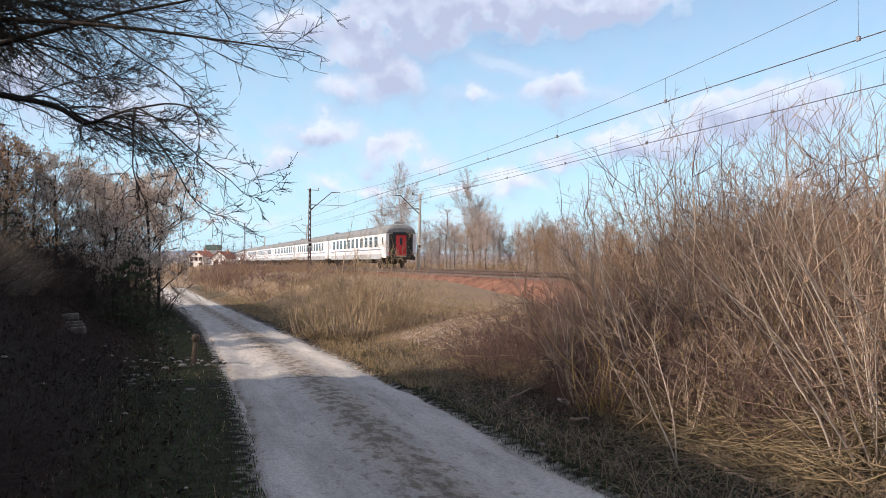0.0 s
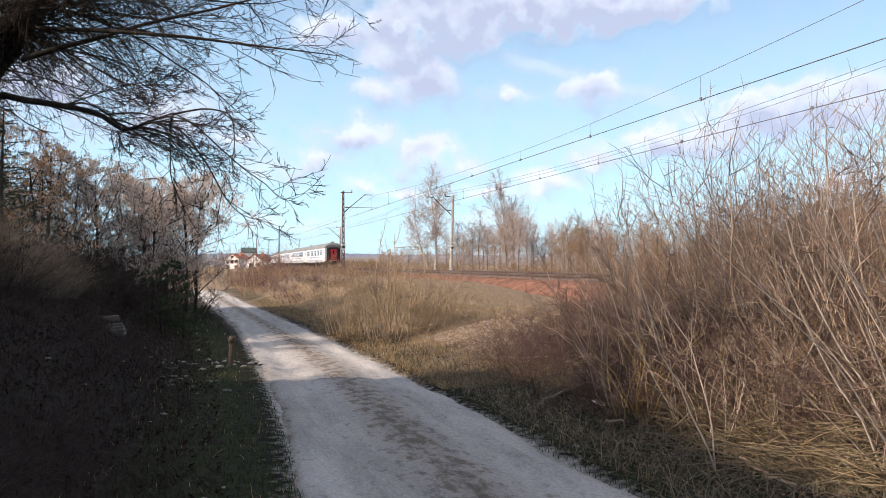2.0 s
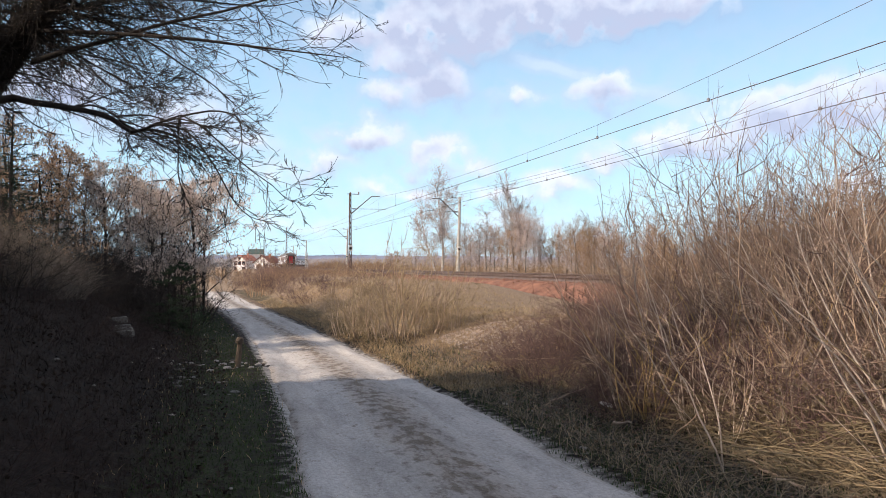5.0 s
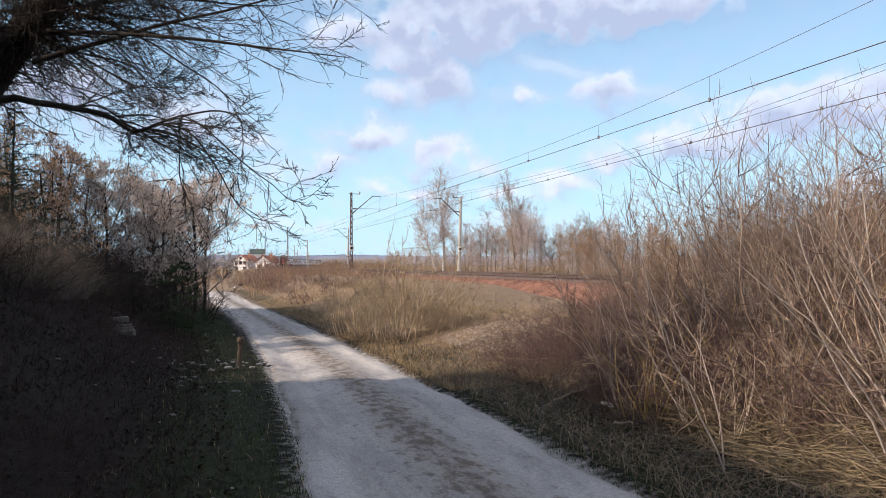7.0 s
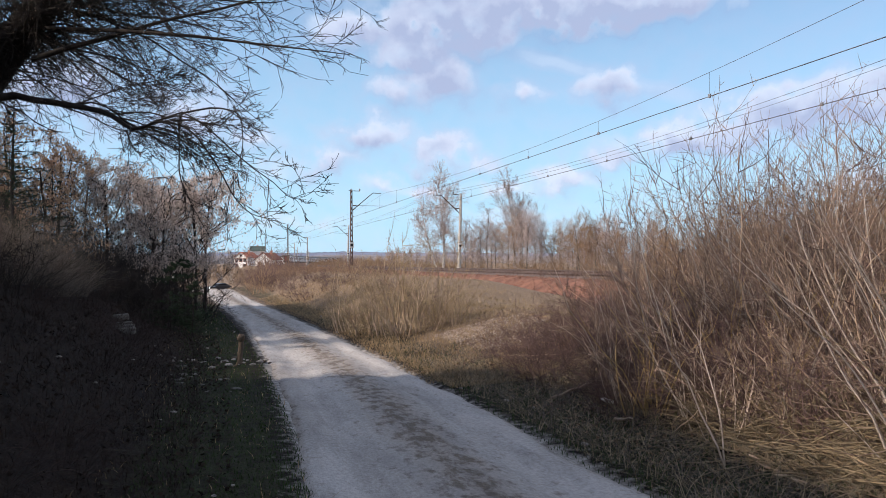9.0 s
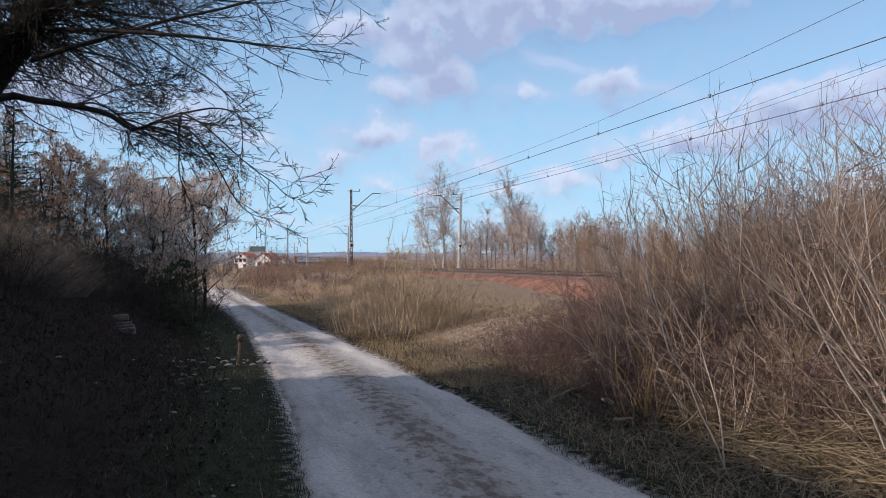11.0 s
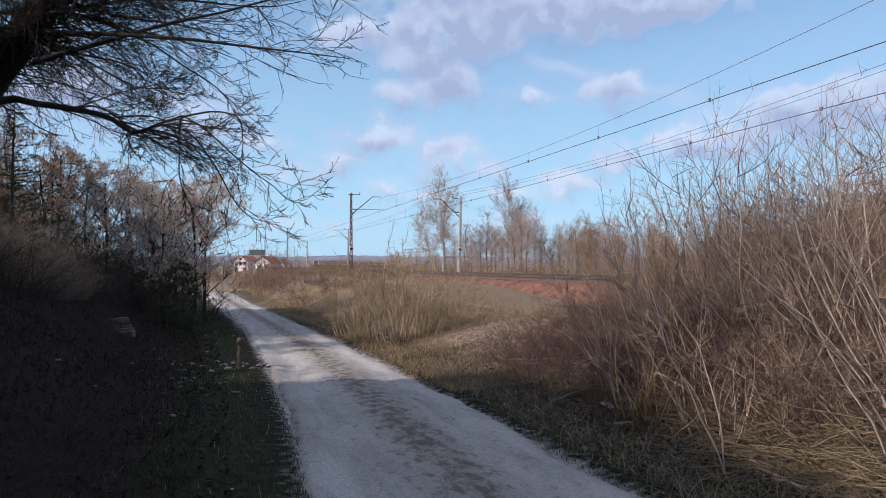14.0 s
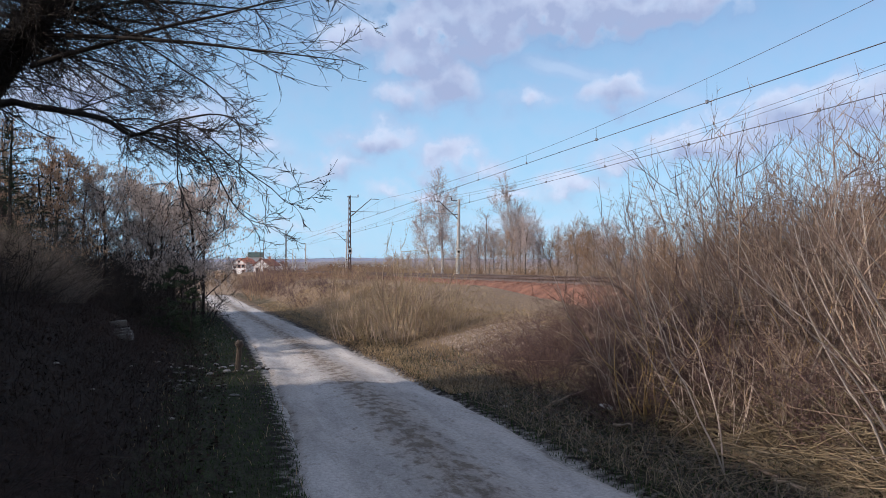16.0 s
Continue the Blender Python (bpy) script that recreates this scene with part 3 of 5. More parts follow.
def build_wires():
    def sag(s):
        f = ((s - FIRST) / SPAN) % 1.0
        return (2 * f - 1) ** 2
    st = [-70 + 2.0 * i for i in range(140)] + [210 + 8 * i for i in range(30)]

    def line(off, f):
        out = []
        for s in st:
            x, y, a = track(off, s)
            out.append((x, y, RAIL_Z + f(s)))
        return out
    contact = lambda s: 5.84
    messenger = lambda s: 6.28 + (1.5 if s < FIRST - SPAN / 2 else 0.85) * sag(s)
    for off in (NEAR, FAR + 0.3):
        wire_thing("contact_wire", line(off, contact), 0.014, "dark contact wire over the track")
        wire_thing("messenger_wire", line(off, messenger), 0.008, "thin sagging messenger wire over the track")
    wire_thing("messenger_wire", line(FAR + 0.3, lambda s: messenger(s) - 0.2), 0.007, "thin second messenger wire over the track")
    rows = []
    for off in (NEAR, FAR + 0.3):
        for i in range(26):
            s = -60 + 7.3 * i
            x, y, a = track(off, s)
            ob = new("dropper", mesh_of("dropper", *tubes(np.array([[(x, y, RAIL_Z + 5.84), (x, y, RAIL_Z + messenger(s))]]), np.array([0.006]), np.array([0.006]), 3), WIRE))
            tagged(ob, "thin dropper between messenger and contact wire", "dropper", "overhead line droppers")
            bm = bmesh.new()
            box(bm, x - 0.03, x + 0.03, y - 0.05, y + 0.05, RAIL_Z + 5.80, RAIL_Z + 5.92, 0.01)
            part("clamp", bm, GALV, ob)


build_masts()
build_wires()

# ---------------------------------------------------------------- train
COACH_LEN, PITCH = 26.1, 26.4


def coach():
    """A passenger coach about its middle, rails at z 0, its end towards -y."""
    root = thing("railway_coach", label="white and grey passenger coach with dark windows", category="railway coach", group="coaches of the train")
    h = COACH_LEN / 2
    prof = [(-1.38, 0.95), (-1.41, 1.4), (-1.41, 2.95), (-1.34, 3.18)]
    prof = prof + [(-x, z) for x, z in reversed(prof)]
    bm = bmesh.new()
    ends = []
    for y in (-h + 0.12, h - 0.12):
        ends.append([bm.verts.new((x, y, z)) for x, z in prof])
    for i in range(len(prof)):
        j = (i + 1) % len(prof)
        bm.faces.new((ends[0][i], ends[0][j], ends[1][j], ends[1][i]))
    bm.faces.new(ends[0][::-1])
    bm.faces.new(ends[1])
    bmesh.ops.recalc_face_normals(bm, faces=bm.faces)
    part("body", bm, COACH_WHITE, root)
    # roof: a low vault with rounded, dropped ends
    bm = bmesh.new()
    rings = []
    for y, f in ((-h + 0.02, 0.55), (-h + 0.2, 0.85), (-h + 0.7, 1.0), (h - 0.7, 1.0), (h - 0.2, 0.85), (h - 0.02, 0.55)):
        ring = []
        for i in range(13):
            a = math.pi * i / 12
            ring.append(bm.verts.new((-1.40 * math.cos(a) * (0.94 + 0.06 * f), y, 3.12 + 0.93 * f * math.sin(a) ** 0.75)))
        rings.append(ring)
    for a, b in zip(rings, rings[1:]):
        for i in range(12):
            bm.faces.new((a[i], a[i + 1], b[i + 1], b[i]))
        bm.faces.new((a[0], b[0], b[12], a[12]))
    bm.faces.new(rings[0])
    bm.faces.new(rings[-1][::-1])
    bmesh.ops.recalc_face_normals(bm, faces=bm.faces)
    part("roof", bm, COACH_ROOF, root, "grey vaulted roof")
    bm = bmesh.new()
    box(bm, -0.25, 0.25, -h + 1.0, -h + 1.5, 4.0, 4.22, 0.04)
    part("roof_vent", bm, COACH_ROOF, root)
    for sx in (-1, 1):
        for i in range(11):
            y = -h + 3.5 + i * 1.91
            bm = bmesh.new()
            box(bm, sx * 1.40 - 0.02, sx * 1.40 + 0.02, y - 0.56, y + 0.56, 1.98, 2.92, 0.0)
            w = part("window", bm, GLASS, root)
            bm = bmesh.new()
            box(bm, sx * 1.415 - 0.012, sx * 1.415 + 0.012, y - 0.56, y + 0.56, 2.60, 2.64)
            part("window_bar", bm, COACH_GREY, w)
        for y in (-h + 1.1, h - 1.1):
            bm = bmesh.new()
            box(bm, sx * 1.40 - 0.025, sx * 1.40 + 0.025, y - 0.42, y + 0.42, 1.02, 2.98, 0.0)
            d = part("door", bm, COACH_WHITE, root)
            bm = bmesh.new()
            box(bm, sx * 1.425 - 0.01, sx * 1.425 + 0.01, y - 0.24, y + 0.24, 2.1, 2.8)
            part("door_window", bm, GLASS, d)
        bm = bmesh.new()
        box(bm, sx * 1.412 - 0.008, sx * 1.412 + 0.008, -h + 1.6, h - 1.6, 1.66, 1.74)
        part("stripe", bm, COACH_BLUE, root, "dark blue stripe")
        bm = bmesh.new()
        box(bm, sx * 1.385 - 0.035, sx * 1.385 + 0.035, -h + 1.7, h - 1.7, 0.80, 1.28)
        part("skirt", bm, COACH_GREY, root, "grey lower side panel")
    for sy in (-1, 1):
        y = sy * (h - 0.1)
        bm = bmesh.new()
        for x0, x1 in ((-0.78, -0.50), (0.50, 0.78)):
            box(bm, x0, x1, y - 0.12, y + 0.12, 1.05, 3.1, 0.04)
        box(bm, -0.78, 0.78, y - 0.12, y + 0.12, 2.98, 3.25, 0.04)
        part("gangway_bellows", bm, RUBBER, root)
        bm = bmesh.new()
        box(bm, -0.5, 0.5, y - 0.05, y + 0.05, 1.1, 3.0, 0.01)
        d = part("gangway_door", bm, COACH_RED, root, "red end door")
        bm = bmesh.new()
        box(bm, -0.12, 0.12, y + sy * 0.05 - 0.01, y + sy * 0.05 + 0.01, 2.1, 2.75)
        part("door_window", bm, GLASS, d)
        for x in (-0.95, 0.95):
            bm = bmesh.new()
            box(bm, x - 0.16, x + 0.16, y - 0.06, y + 0.06, 1.0, 3.1, 0.02)
            part("end_panel", bm, RUBBER, root, "dark end panel")
        bm = bmesh.new()
        box(bm, -1.35, 1.35, y - 0.1, y + 0.1, 0.75, 1.06, 0.03)
        part("headstock", bm, GRIME, root)
        for x in (-0.87, 0.87):
            bm = bmesh.new()
            rod(bm, (x, y, 1.02), (x, y + sy * 0.5, 1.02), 0.1, 0.1, 10)
            rod(bm, (x, y + sy * 0.5, 1.02), (x, y + sy * 0.56, 1.02), 0.25, 0.22, 14)
            part("buffer", bm, GRIME, root)
            bm = bmesh.new()
            rod(bm, (x * 1.28, y + sy * 0.02, 1.32), (x * 1.28, y + sy * 0.07, 1.32), 0.09, 0.09, 10)
            part("tail_lamp", bm, COACH_RED, root, "red tail lamp")
        bogie_y = sy * (h - 3.5)
        bm = bmesh.new()
        for x in (-1.02, 1.02):
            box(bm, x - 0.08, x + 0.08, bogie_y - 1.7, bogie_y + 1.7, 0.5, 0.78, 0.04)
        box(bm, -1.0, 1.0, bogie_y - 0.3, bogie_y + 0.3, 0.45, 0.8, 0.04)
        b = part("bogie", bm, GRIME, root)
        for dy in (-1.25, 1.25):
            bm = bmesh.new()
            for x in (-0.75, 0.75):
                rod(bm, (x - 0.065, bogie_y + dy, 0.46), (x + 0.065, bogie_y + dy, 0.46), 0.46, 0.46, 20)
            rod(bm, (-0.9, bogie_y + dy, 0.46), (0.9, bogie_y + dy, 0.46), 0.08, 0.08, 8)
            part("wheelset", bm, GRIME, b)
    for y0, y1 in ((-6.2, -3.4), (-1.8, 1.2), (3.0, 6.0)):
        bm = bmesh.new()
        box(bm, -1.2, 1.2, y0, y1, 0.42, 0.94, 0.05)
        part("equipment_box", bm, GRIME, root)
    return root


def build_train():
    first = coach()
    cars = [first]
    for _ in range(7):
        cars.append(copy_thing(first, Matrix()))
    for ob in cars[1:]:
        tagged(ob, "white and grey passenger coach coupled in the train")
    tagged(first, "last white and grey passenger coach with a red end door")
    return cars


TAIL_0, SPEED = 64.0, 28.2
TRAIN = build_train()


def coach_pose(i, t):
    x, y, a = track(FAR, TAIL_0 + SPEED * t + COACH_LEN / 2 + PITCH * i)
    return Matrix.Translation((x, y, RAIL_Z)) @ Matrix.Rotation(-a, 4, "Z")

# ---------------------------------------------------------------- trees, bushes, grass
def shoots(seed, n, height, spread, base_r, lean, r0, per, pull, wob, joints, least, start=0.15, fork=0.75, ratio=0.4):
    """Stems from a patch of ground, and two orders of twigs on them."""
    rng = np.random.default_rng(seed)
    a, q = rng.uniform(0, 2 * np.pi, n), base_r * np.sqrt(rng.uniform(0, 1, n))
    base = np.stack([q * np.cos(a), q * np.sin(a), np.full(n, -0.15)], 1)
    out = spread * rng.uniform(0.05, 1, n) ** 0.8
    way = np.stack([np.cos(a) * out + lean[0], np.sin(a) * out + lean[1], np.ones(n)], 1) + rng.normal(0, 0.12, (n, 3))
    stems = grow(rng, base, way, height * rng.uniform(0.45, 1.08, n), 8, pull, wob)
    rad = r0 * rng.uniform(0.5, 1.4, n)
    pieces, lines, rr = [], stems, rad
    for lv, p in enumerate(per):
        b, w, ln, r = sprout(rng, lines, rr, p, start, 0.98, fork, ratio if lv == 0 else 0.5, 0.5)
        lines, rr = grow(rng, b, w, ln, joints[lv], (0, 0, 0.06), 0.19), np.maximum(r, least)
        pieces.append(tubes(lines, rr, rr * 0.25, 3))
    return stems, rad, gather(*pieces)


def bush(seed, n, height, spread, base_r, material, twig_material, label, lean=(0, 0), r0=0.009, per=(7, 4), pull=(0, 0, 0.0), wob=0.13, name="bush", category="bush", joints=(4, 3), least=0.0018, start=0.15, fork=0.75, ratio=0.4, smooth=True):
    root = thing(name, label=label, category=category)
    stems, rad, fine = shoots(seed, n, height, spread, base_r, lean, r0, per, pull, wob, joints, least, start, fork, ratio)
    tagged(part("stem_mass", mesh_of("stem_mass", *tubes(rounded(stems) if smooth else stems, rad, rad * 0.14, 3), material), None, root), kind="stuff")
    tagged(part("twig_mass", mesh_of("twig_mass", *fine, twig_material), None, root), kind="stuff")
    return root


def place(ob, spots, group=""):
    """The thing at its first spot and copies at the others: (x, y, turn, size)."""
    if group:
        tagged(ob, group=group)
    for i, (x, y, turn, size) in enumerate(spots):
        m = pose(x, y, float(ground_z(x, y)), 0, 0, turn)
        o = ob if i == 0 else copy_thing(ob, m)
        o.matrix_basis = m @ Matrix.Scale(size, 4)


def thicket():
    rng = np.random.default_rng(11)
    kinds = [bush(21, 24, 2.3, 0.6, 0.35, TWIG_TAN, TWIG_PLUM, "reddish-brown leafless bush in a dense thicket", r0=0.010, per=(6, 3), wob=0.15, pull=(0, 0, 0.04), fork=0.85, joints=(5, 3), least=0.0026),
             bush(22, 20, 2.5, 0.55, 0.3, TWIG_PALE, TWIG_GREY, "grey-brown leafless bush in a dense thicket", r0=0.013, per=(6, 3), wob=0.15, pull=(0, 0, 0.04), fork=0.85, joints=(5, 3), least=0.0026),
             bush(23, 18, 2.5, 0.5, 0.3, TWIG_TAN, TWIG_GREY, "tan leafless bush with long bare stems", r0=0.012, per=(6, 3), wob=0.13, pull=(0, 0, 0.04), fork=0.8, joints=(5, 3), least=0.0026)]
    tall, low = [[], [], []], []
    for dx, step, y0, y1, size in ((3.0, 1.1, 6.6, 8.4, .55), (3.6, 1.1, 5.2, 10.0, .78), (4.6, 1.05, 4.6, 12.0, .92), (5.9, 1.2, 4.0, 14.0, 1.0), (7.4, 0.95, 5.0, 16, 1.1), (9.0, 1.0, 6.0, 18, 1.15)):
        y = y0
        while y < y1:
            x, yy = float(path_x(y)) + dx + rng.uniform(-0.3, 0.3), y + rng.uniform(-.3, .3)
            bear = math.degrees(math.atan2(x, yy))
            spot = (x, yy, rng.uniform(0, 360), size * rng.uniform(.8, 1.12))
            if bear > 32:
                tall[int(rng.choice((0, 1, 2), p=(.45, .35, .2)))].append(spot)
            elif bear > 23.5 and dx < 5:
                low.append((spot[0], spot[1], spot[2], rng.uniform(.75, .95)))
            elif bear > 27:
                low.append((spot[0], spot[1], spot[2], rng.uniform(.5, .65)))
            y += step
    for i in range(18):
        x = rng.uniform(5.6, 8.4)
        tall[i % 3].append((x, x / math.tan(radians(rng.uniform(40, 51))), rng.uniform(0, 360), rng.uniform(1.1, 1.3)))
    for k, s in zip(kinds, tall):
        place(k, s, "bushes of the thicket beside the path")
    p = bush(36, 11, 1.7, 0.6, 0.3, TWIG_PALE, TWIG_TAN, "small tan leafless bush with crooked forking twigs", r0=0.0085, per=(6, 3), wob=0.18, joints=(5, 3), fork=0.95, least=0.0026)
    place(p, [(4.3, 7.0, 40, .9), (4.6, 5.9, 80, 1.0), (4.95, 5.5, 120, 1.05), (4.2, 5.5, 160, .75), (5.3, 5.2, 200, 1.1), (4.7, 5.1, 240, .8), (5.0, 6.6, 280, 1.1), (4.8, 8.0, 10, .9), (5.6, 5.9, 50, 1.2), (6.1, 5.5, 130, 1.25), (5.5, 7.4, 170, 1.15)], "small tan bushes in the thicket")
    back = bush(27, 30, 2.6, 0.32, 0.8, TWIG_SCRUB, TWIG_SCRUB, "dense brown leafless brush behind the thicket", r0=0.008, per=(5, 4), wob=0.12, joints=(3, 2), least=0.0032, smooth=False)
    spots = []
    for i in range(40):
        x = rng.uniform(8.2, 11.6)
        y = x / math.tan(radians(rng.uniform(34, 52)))
        spots.append((x, y, rng.uniform(0, 360), rng.uniform(.8, 1.12) * np.interp(y, [9, 12, 20], [1.3, 1.1, 1.0])))
    for i in range(22):
        x = rng.uniform(7.6, 10.5)
        spots.append((x, x / math.tan(radians(rng.uniform(39, 51))), rng.uniform(0, 360), rng.uniform(1.05, 1.35)))
    place(back, spots, "brush behind the thicket")
    b = bush(24, 40, 1.5, 1.15, 0.55, TWIG_PLUM, TWIG_PLUM, "low purple-brown tangle of leafless brambles", r0=0.007, per=(8, 3), joints=(3, 3), pull=(0, 0, -0.04), wob=0.26, fork=1.0, least=0.0032, name="bramble", category="bramble", smooth=False)
    for i in range(20):
        y = rng.uniform(6.6, 11)
        low.append((float(path_x(y)) + rng.uniform(2.4, 4.6), y, rng.uniform(0, 360), rng.uniform(.5, .85)))
    for i in range(9):
        low.append((rng.uniform(4.7, 6.6), rng.uniform(4.9, 7.2), rng.uniform(0, 360), rng.uniform(.75, 1.05)))
    place(b, low, "brambles under the thicket")
    # long slender whips that stand above the rest
    w = bush(29, 7, 2.9, 0.42, 0.3, TWIG_GREY, TWIG_RED, "tall sparse leafless bush with long slender whips", r0=0.009, per=(13, 2), wob=0.10, pull=(0, 0, 0.03), joints=(3, 2), least=0.0028, fork=1.0, ratio=0.17)
    place(w, [(4.7, 7.4, 0, .72), (5.0, 6.8, 60, .76), (5.6, 6.9, 130, .85), (6.0, 6.4, 200, .95), (6.6, 6.2, 250, 1.05), (6.4, 5.3, 300, 1.02), (7.4, 6.4, 20, 1.12), (4.9, 9.2, 100, .7), (5.6, 9.6, 160, .75), (6.6, 8.4, 310, .9), (5.3, 8.0, 45, .78)], "tall whips above the thicket")
    # stout tan canes that lean out over the verge
    c = bush(25, 20, 2.3, 0.5, 0.5, TWIG_TAN, TWIG_GREY, "tan leafless bush with stout stems leaning over the verge", lean=(-0.24, 0.1), r0=0.013, per=(6, 3), wob=0.14, joints=(4, 3), fork=0.85, least=0.003)
    place(c, [(5.5, 4.5, 0, 1.0), (6.0, 5.2, 25, 1.05), (6.2, 4.7, -20, 1.1)], "stout tan bushes leaning over the verge")
    e = bush(28, 11, 2.5, 0.34, 0.26, TWIG_PALE, TWIG_GREY, "tan leafless shrub with thick straight stems at the verge", lean=(-0.26, 0.02), r0=0.0145, per=(5, 3), wob=0.09, joints=(4, 3), fork=0.85, least=0.003)
    place(e, [(4.5, 3.8, 0, .8), (4.95, 4.1, 20, .9), (5.25, 4.5, -25, .85), (5.6, 4.6, 12, .95), (5.3, 4.0, 8, .95)], "thick-stemmed shrubs at the verge")
    # a cut-back stool of yellowish shoots, and pale crooked saplings
    f = bush(34, 15, 1.9, 0.36, 0.17, TWIG_YELLOW, TWIG_GREY, "yellow-brown coppiced stool with crowded upright shoots", r0=0.013, per=(5, 3), wob=0.13, joints=(4, 3), start=0.35, least=0.003)
    place(f, [(4.08, 6.5, 0, 1.0), (4.45, 6.75, 140, .85), (5.0, 6.3, 250, 1.0), (4.85, 5.6, 60, .8), (5.5, 5.6, 200, 1.0)], "coppiced stools in the thicket")
    d = bush(26, 2, 2.75, 0.16, 0.12, TWIG_PALE, TWIG_GREY, "pale leafless sapling with a crooked stem", lean=(-0.12, 0.02), r0=0.014, per=(9, 3), wob=0.11, start=0.4, joints=(4, 3), ratio=0.3, least=0.003)
    place(d, [(3.72, 4.75, 0, .72), (4.5, 6.2, 10, .84), (4.25, 6.0, -15, .7), (4.6, 6.9, 25, .82), (5.1, 5.9, -20, .8), (4.95, 7.4, 5, .8), (5.5, 6.4, 15, .9), (5.4, 5.3, -35, .85), (4.9, 5.3, 60, .7), (5.9, 5.8, 30, .95), (4.4, 7.6, -10, .7)], "pale saplings in the thicket")
def middle_bushes():
    b = bush(31, 26, 1.9, 0.42, 0.6, TWIG_TAN, TWIG_OLIVE, "tan clump of upright leafless shoots", r0=0.0145, per=(8, 4), wob=0.13, least=0.003, joints=(4, 2), fork=0.85)
    place(b, [(3.85, 15.2, 0, 1.15), (4.45, 15.8, 80, 1.05), (3.35, 15.9, 200, .95), (4.75, 14.9, 150, .6), (3.0, 17.0, 30, .8)], "tan shoots on the embankment")
    rng = np.random.default_rng(7)
    kinds = [bush(32, 30, 1.15, 0.9, 0.8, TWIG_SCRUB, TWIG_SCRUB, "low brown leafless scrub on the embankment", r0=0.007, per=(5, 3), wob=0.2, joints=(3, 2), least=0.004, smooth=False),
             bush(35, 34, 1.1, 1.0, 0.8, TWIG_PLUM, TWIG_PLUM, "low purple-brown leafless scrub on the embankment", r0=0.007, per=(5, 3), wob=0.22, joints=(3, 2), least=0.004, smooth=False)]
    spots = [[], []]
    for i in range(64):
        y = rng.uniform(17.5, 62)
        x = float(path_x(y)) + rng.uniform(2.3, 8.6)
        size = rng.uniform(.5, 1.15)
        if math.degrees(math.atan2(x, y)) < 14.5:
            spots[i % 2].append((x, y, rng.uniform(0, 360), size))
    for i in range(9):
        y = rng.uniform(11.5, 17)
        spots[i % 2].append((float(path_x(y)) + rng.uniform(5.0, 8.0), y, rng.uniform(0, 360), rng.uniform(.28, .45)))
    for k, s in zip(kinds, spots):
        place(k, s, "low scrub along the embankment")
    d = bush(33, 44, 2.0, 0.45, 0.8, TWIG_SCRUB, TWIG_PLUM, "brown leafless bush along the embankment", r0=0.011, per=(5, 4), joints=(3, 2), least=0.005, smooth=False)
    place(d, [(2.3, 38, 0, 1.05), (2.9, 41, 60, 1.2), (2.3, 44, 200, 1.1), (3.9, 50, 10, 1.0), (2.6, 54, 90, 1.1), (4.6, 57, 30, 1.2), (5.6, 62, 10, 1.2), (8.0, 36, 200, .5), (8.4, 48, 100, .7), (9.2, 60, 100, .9)], "brown bushes along the embankment")
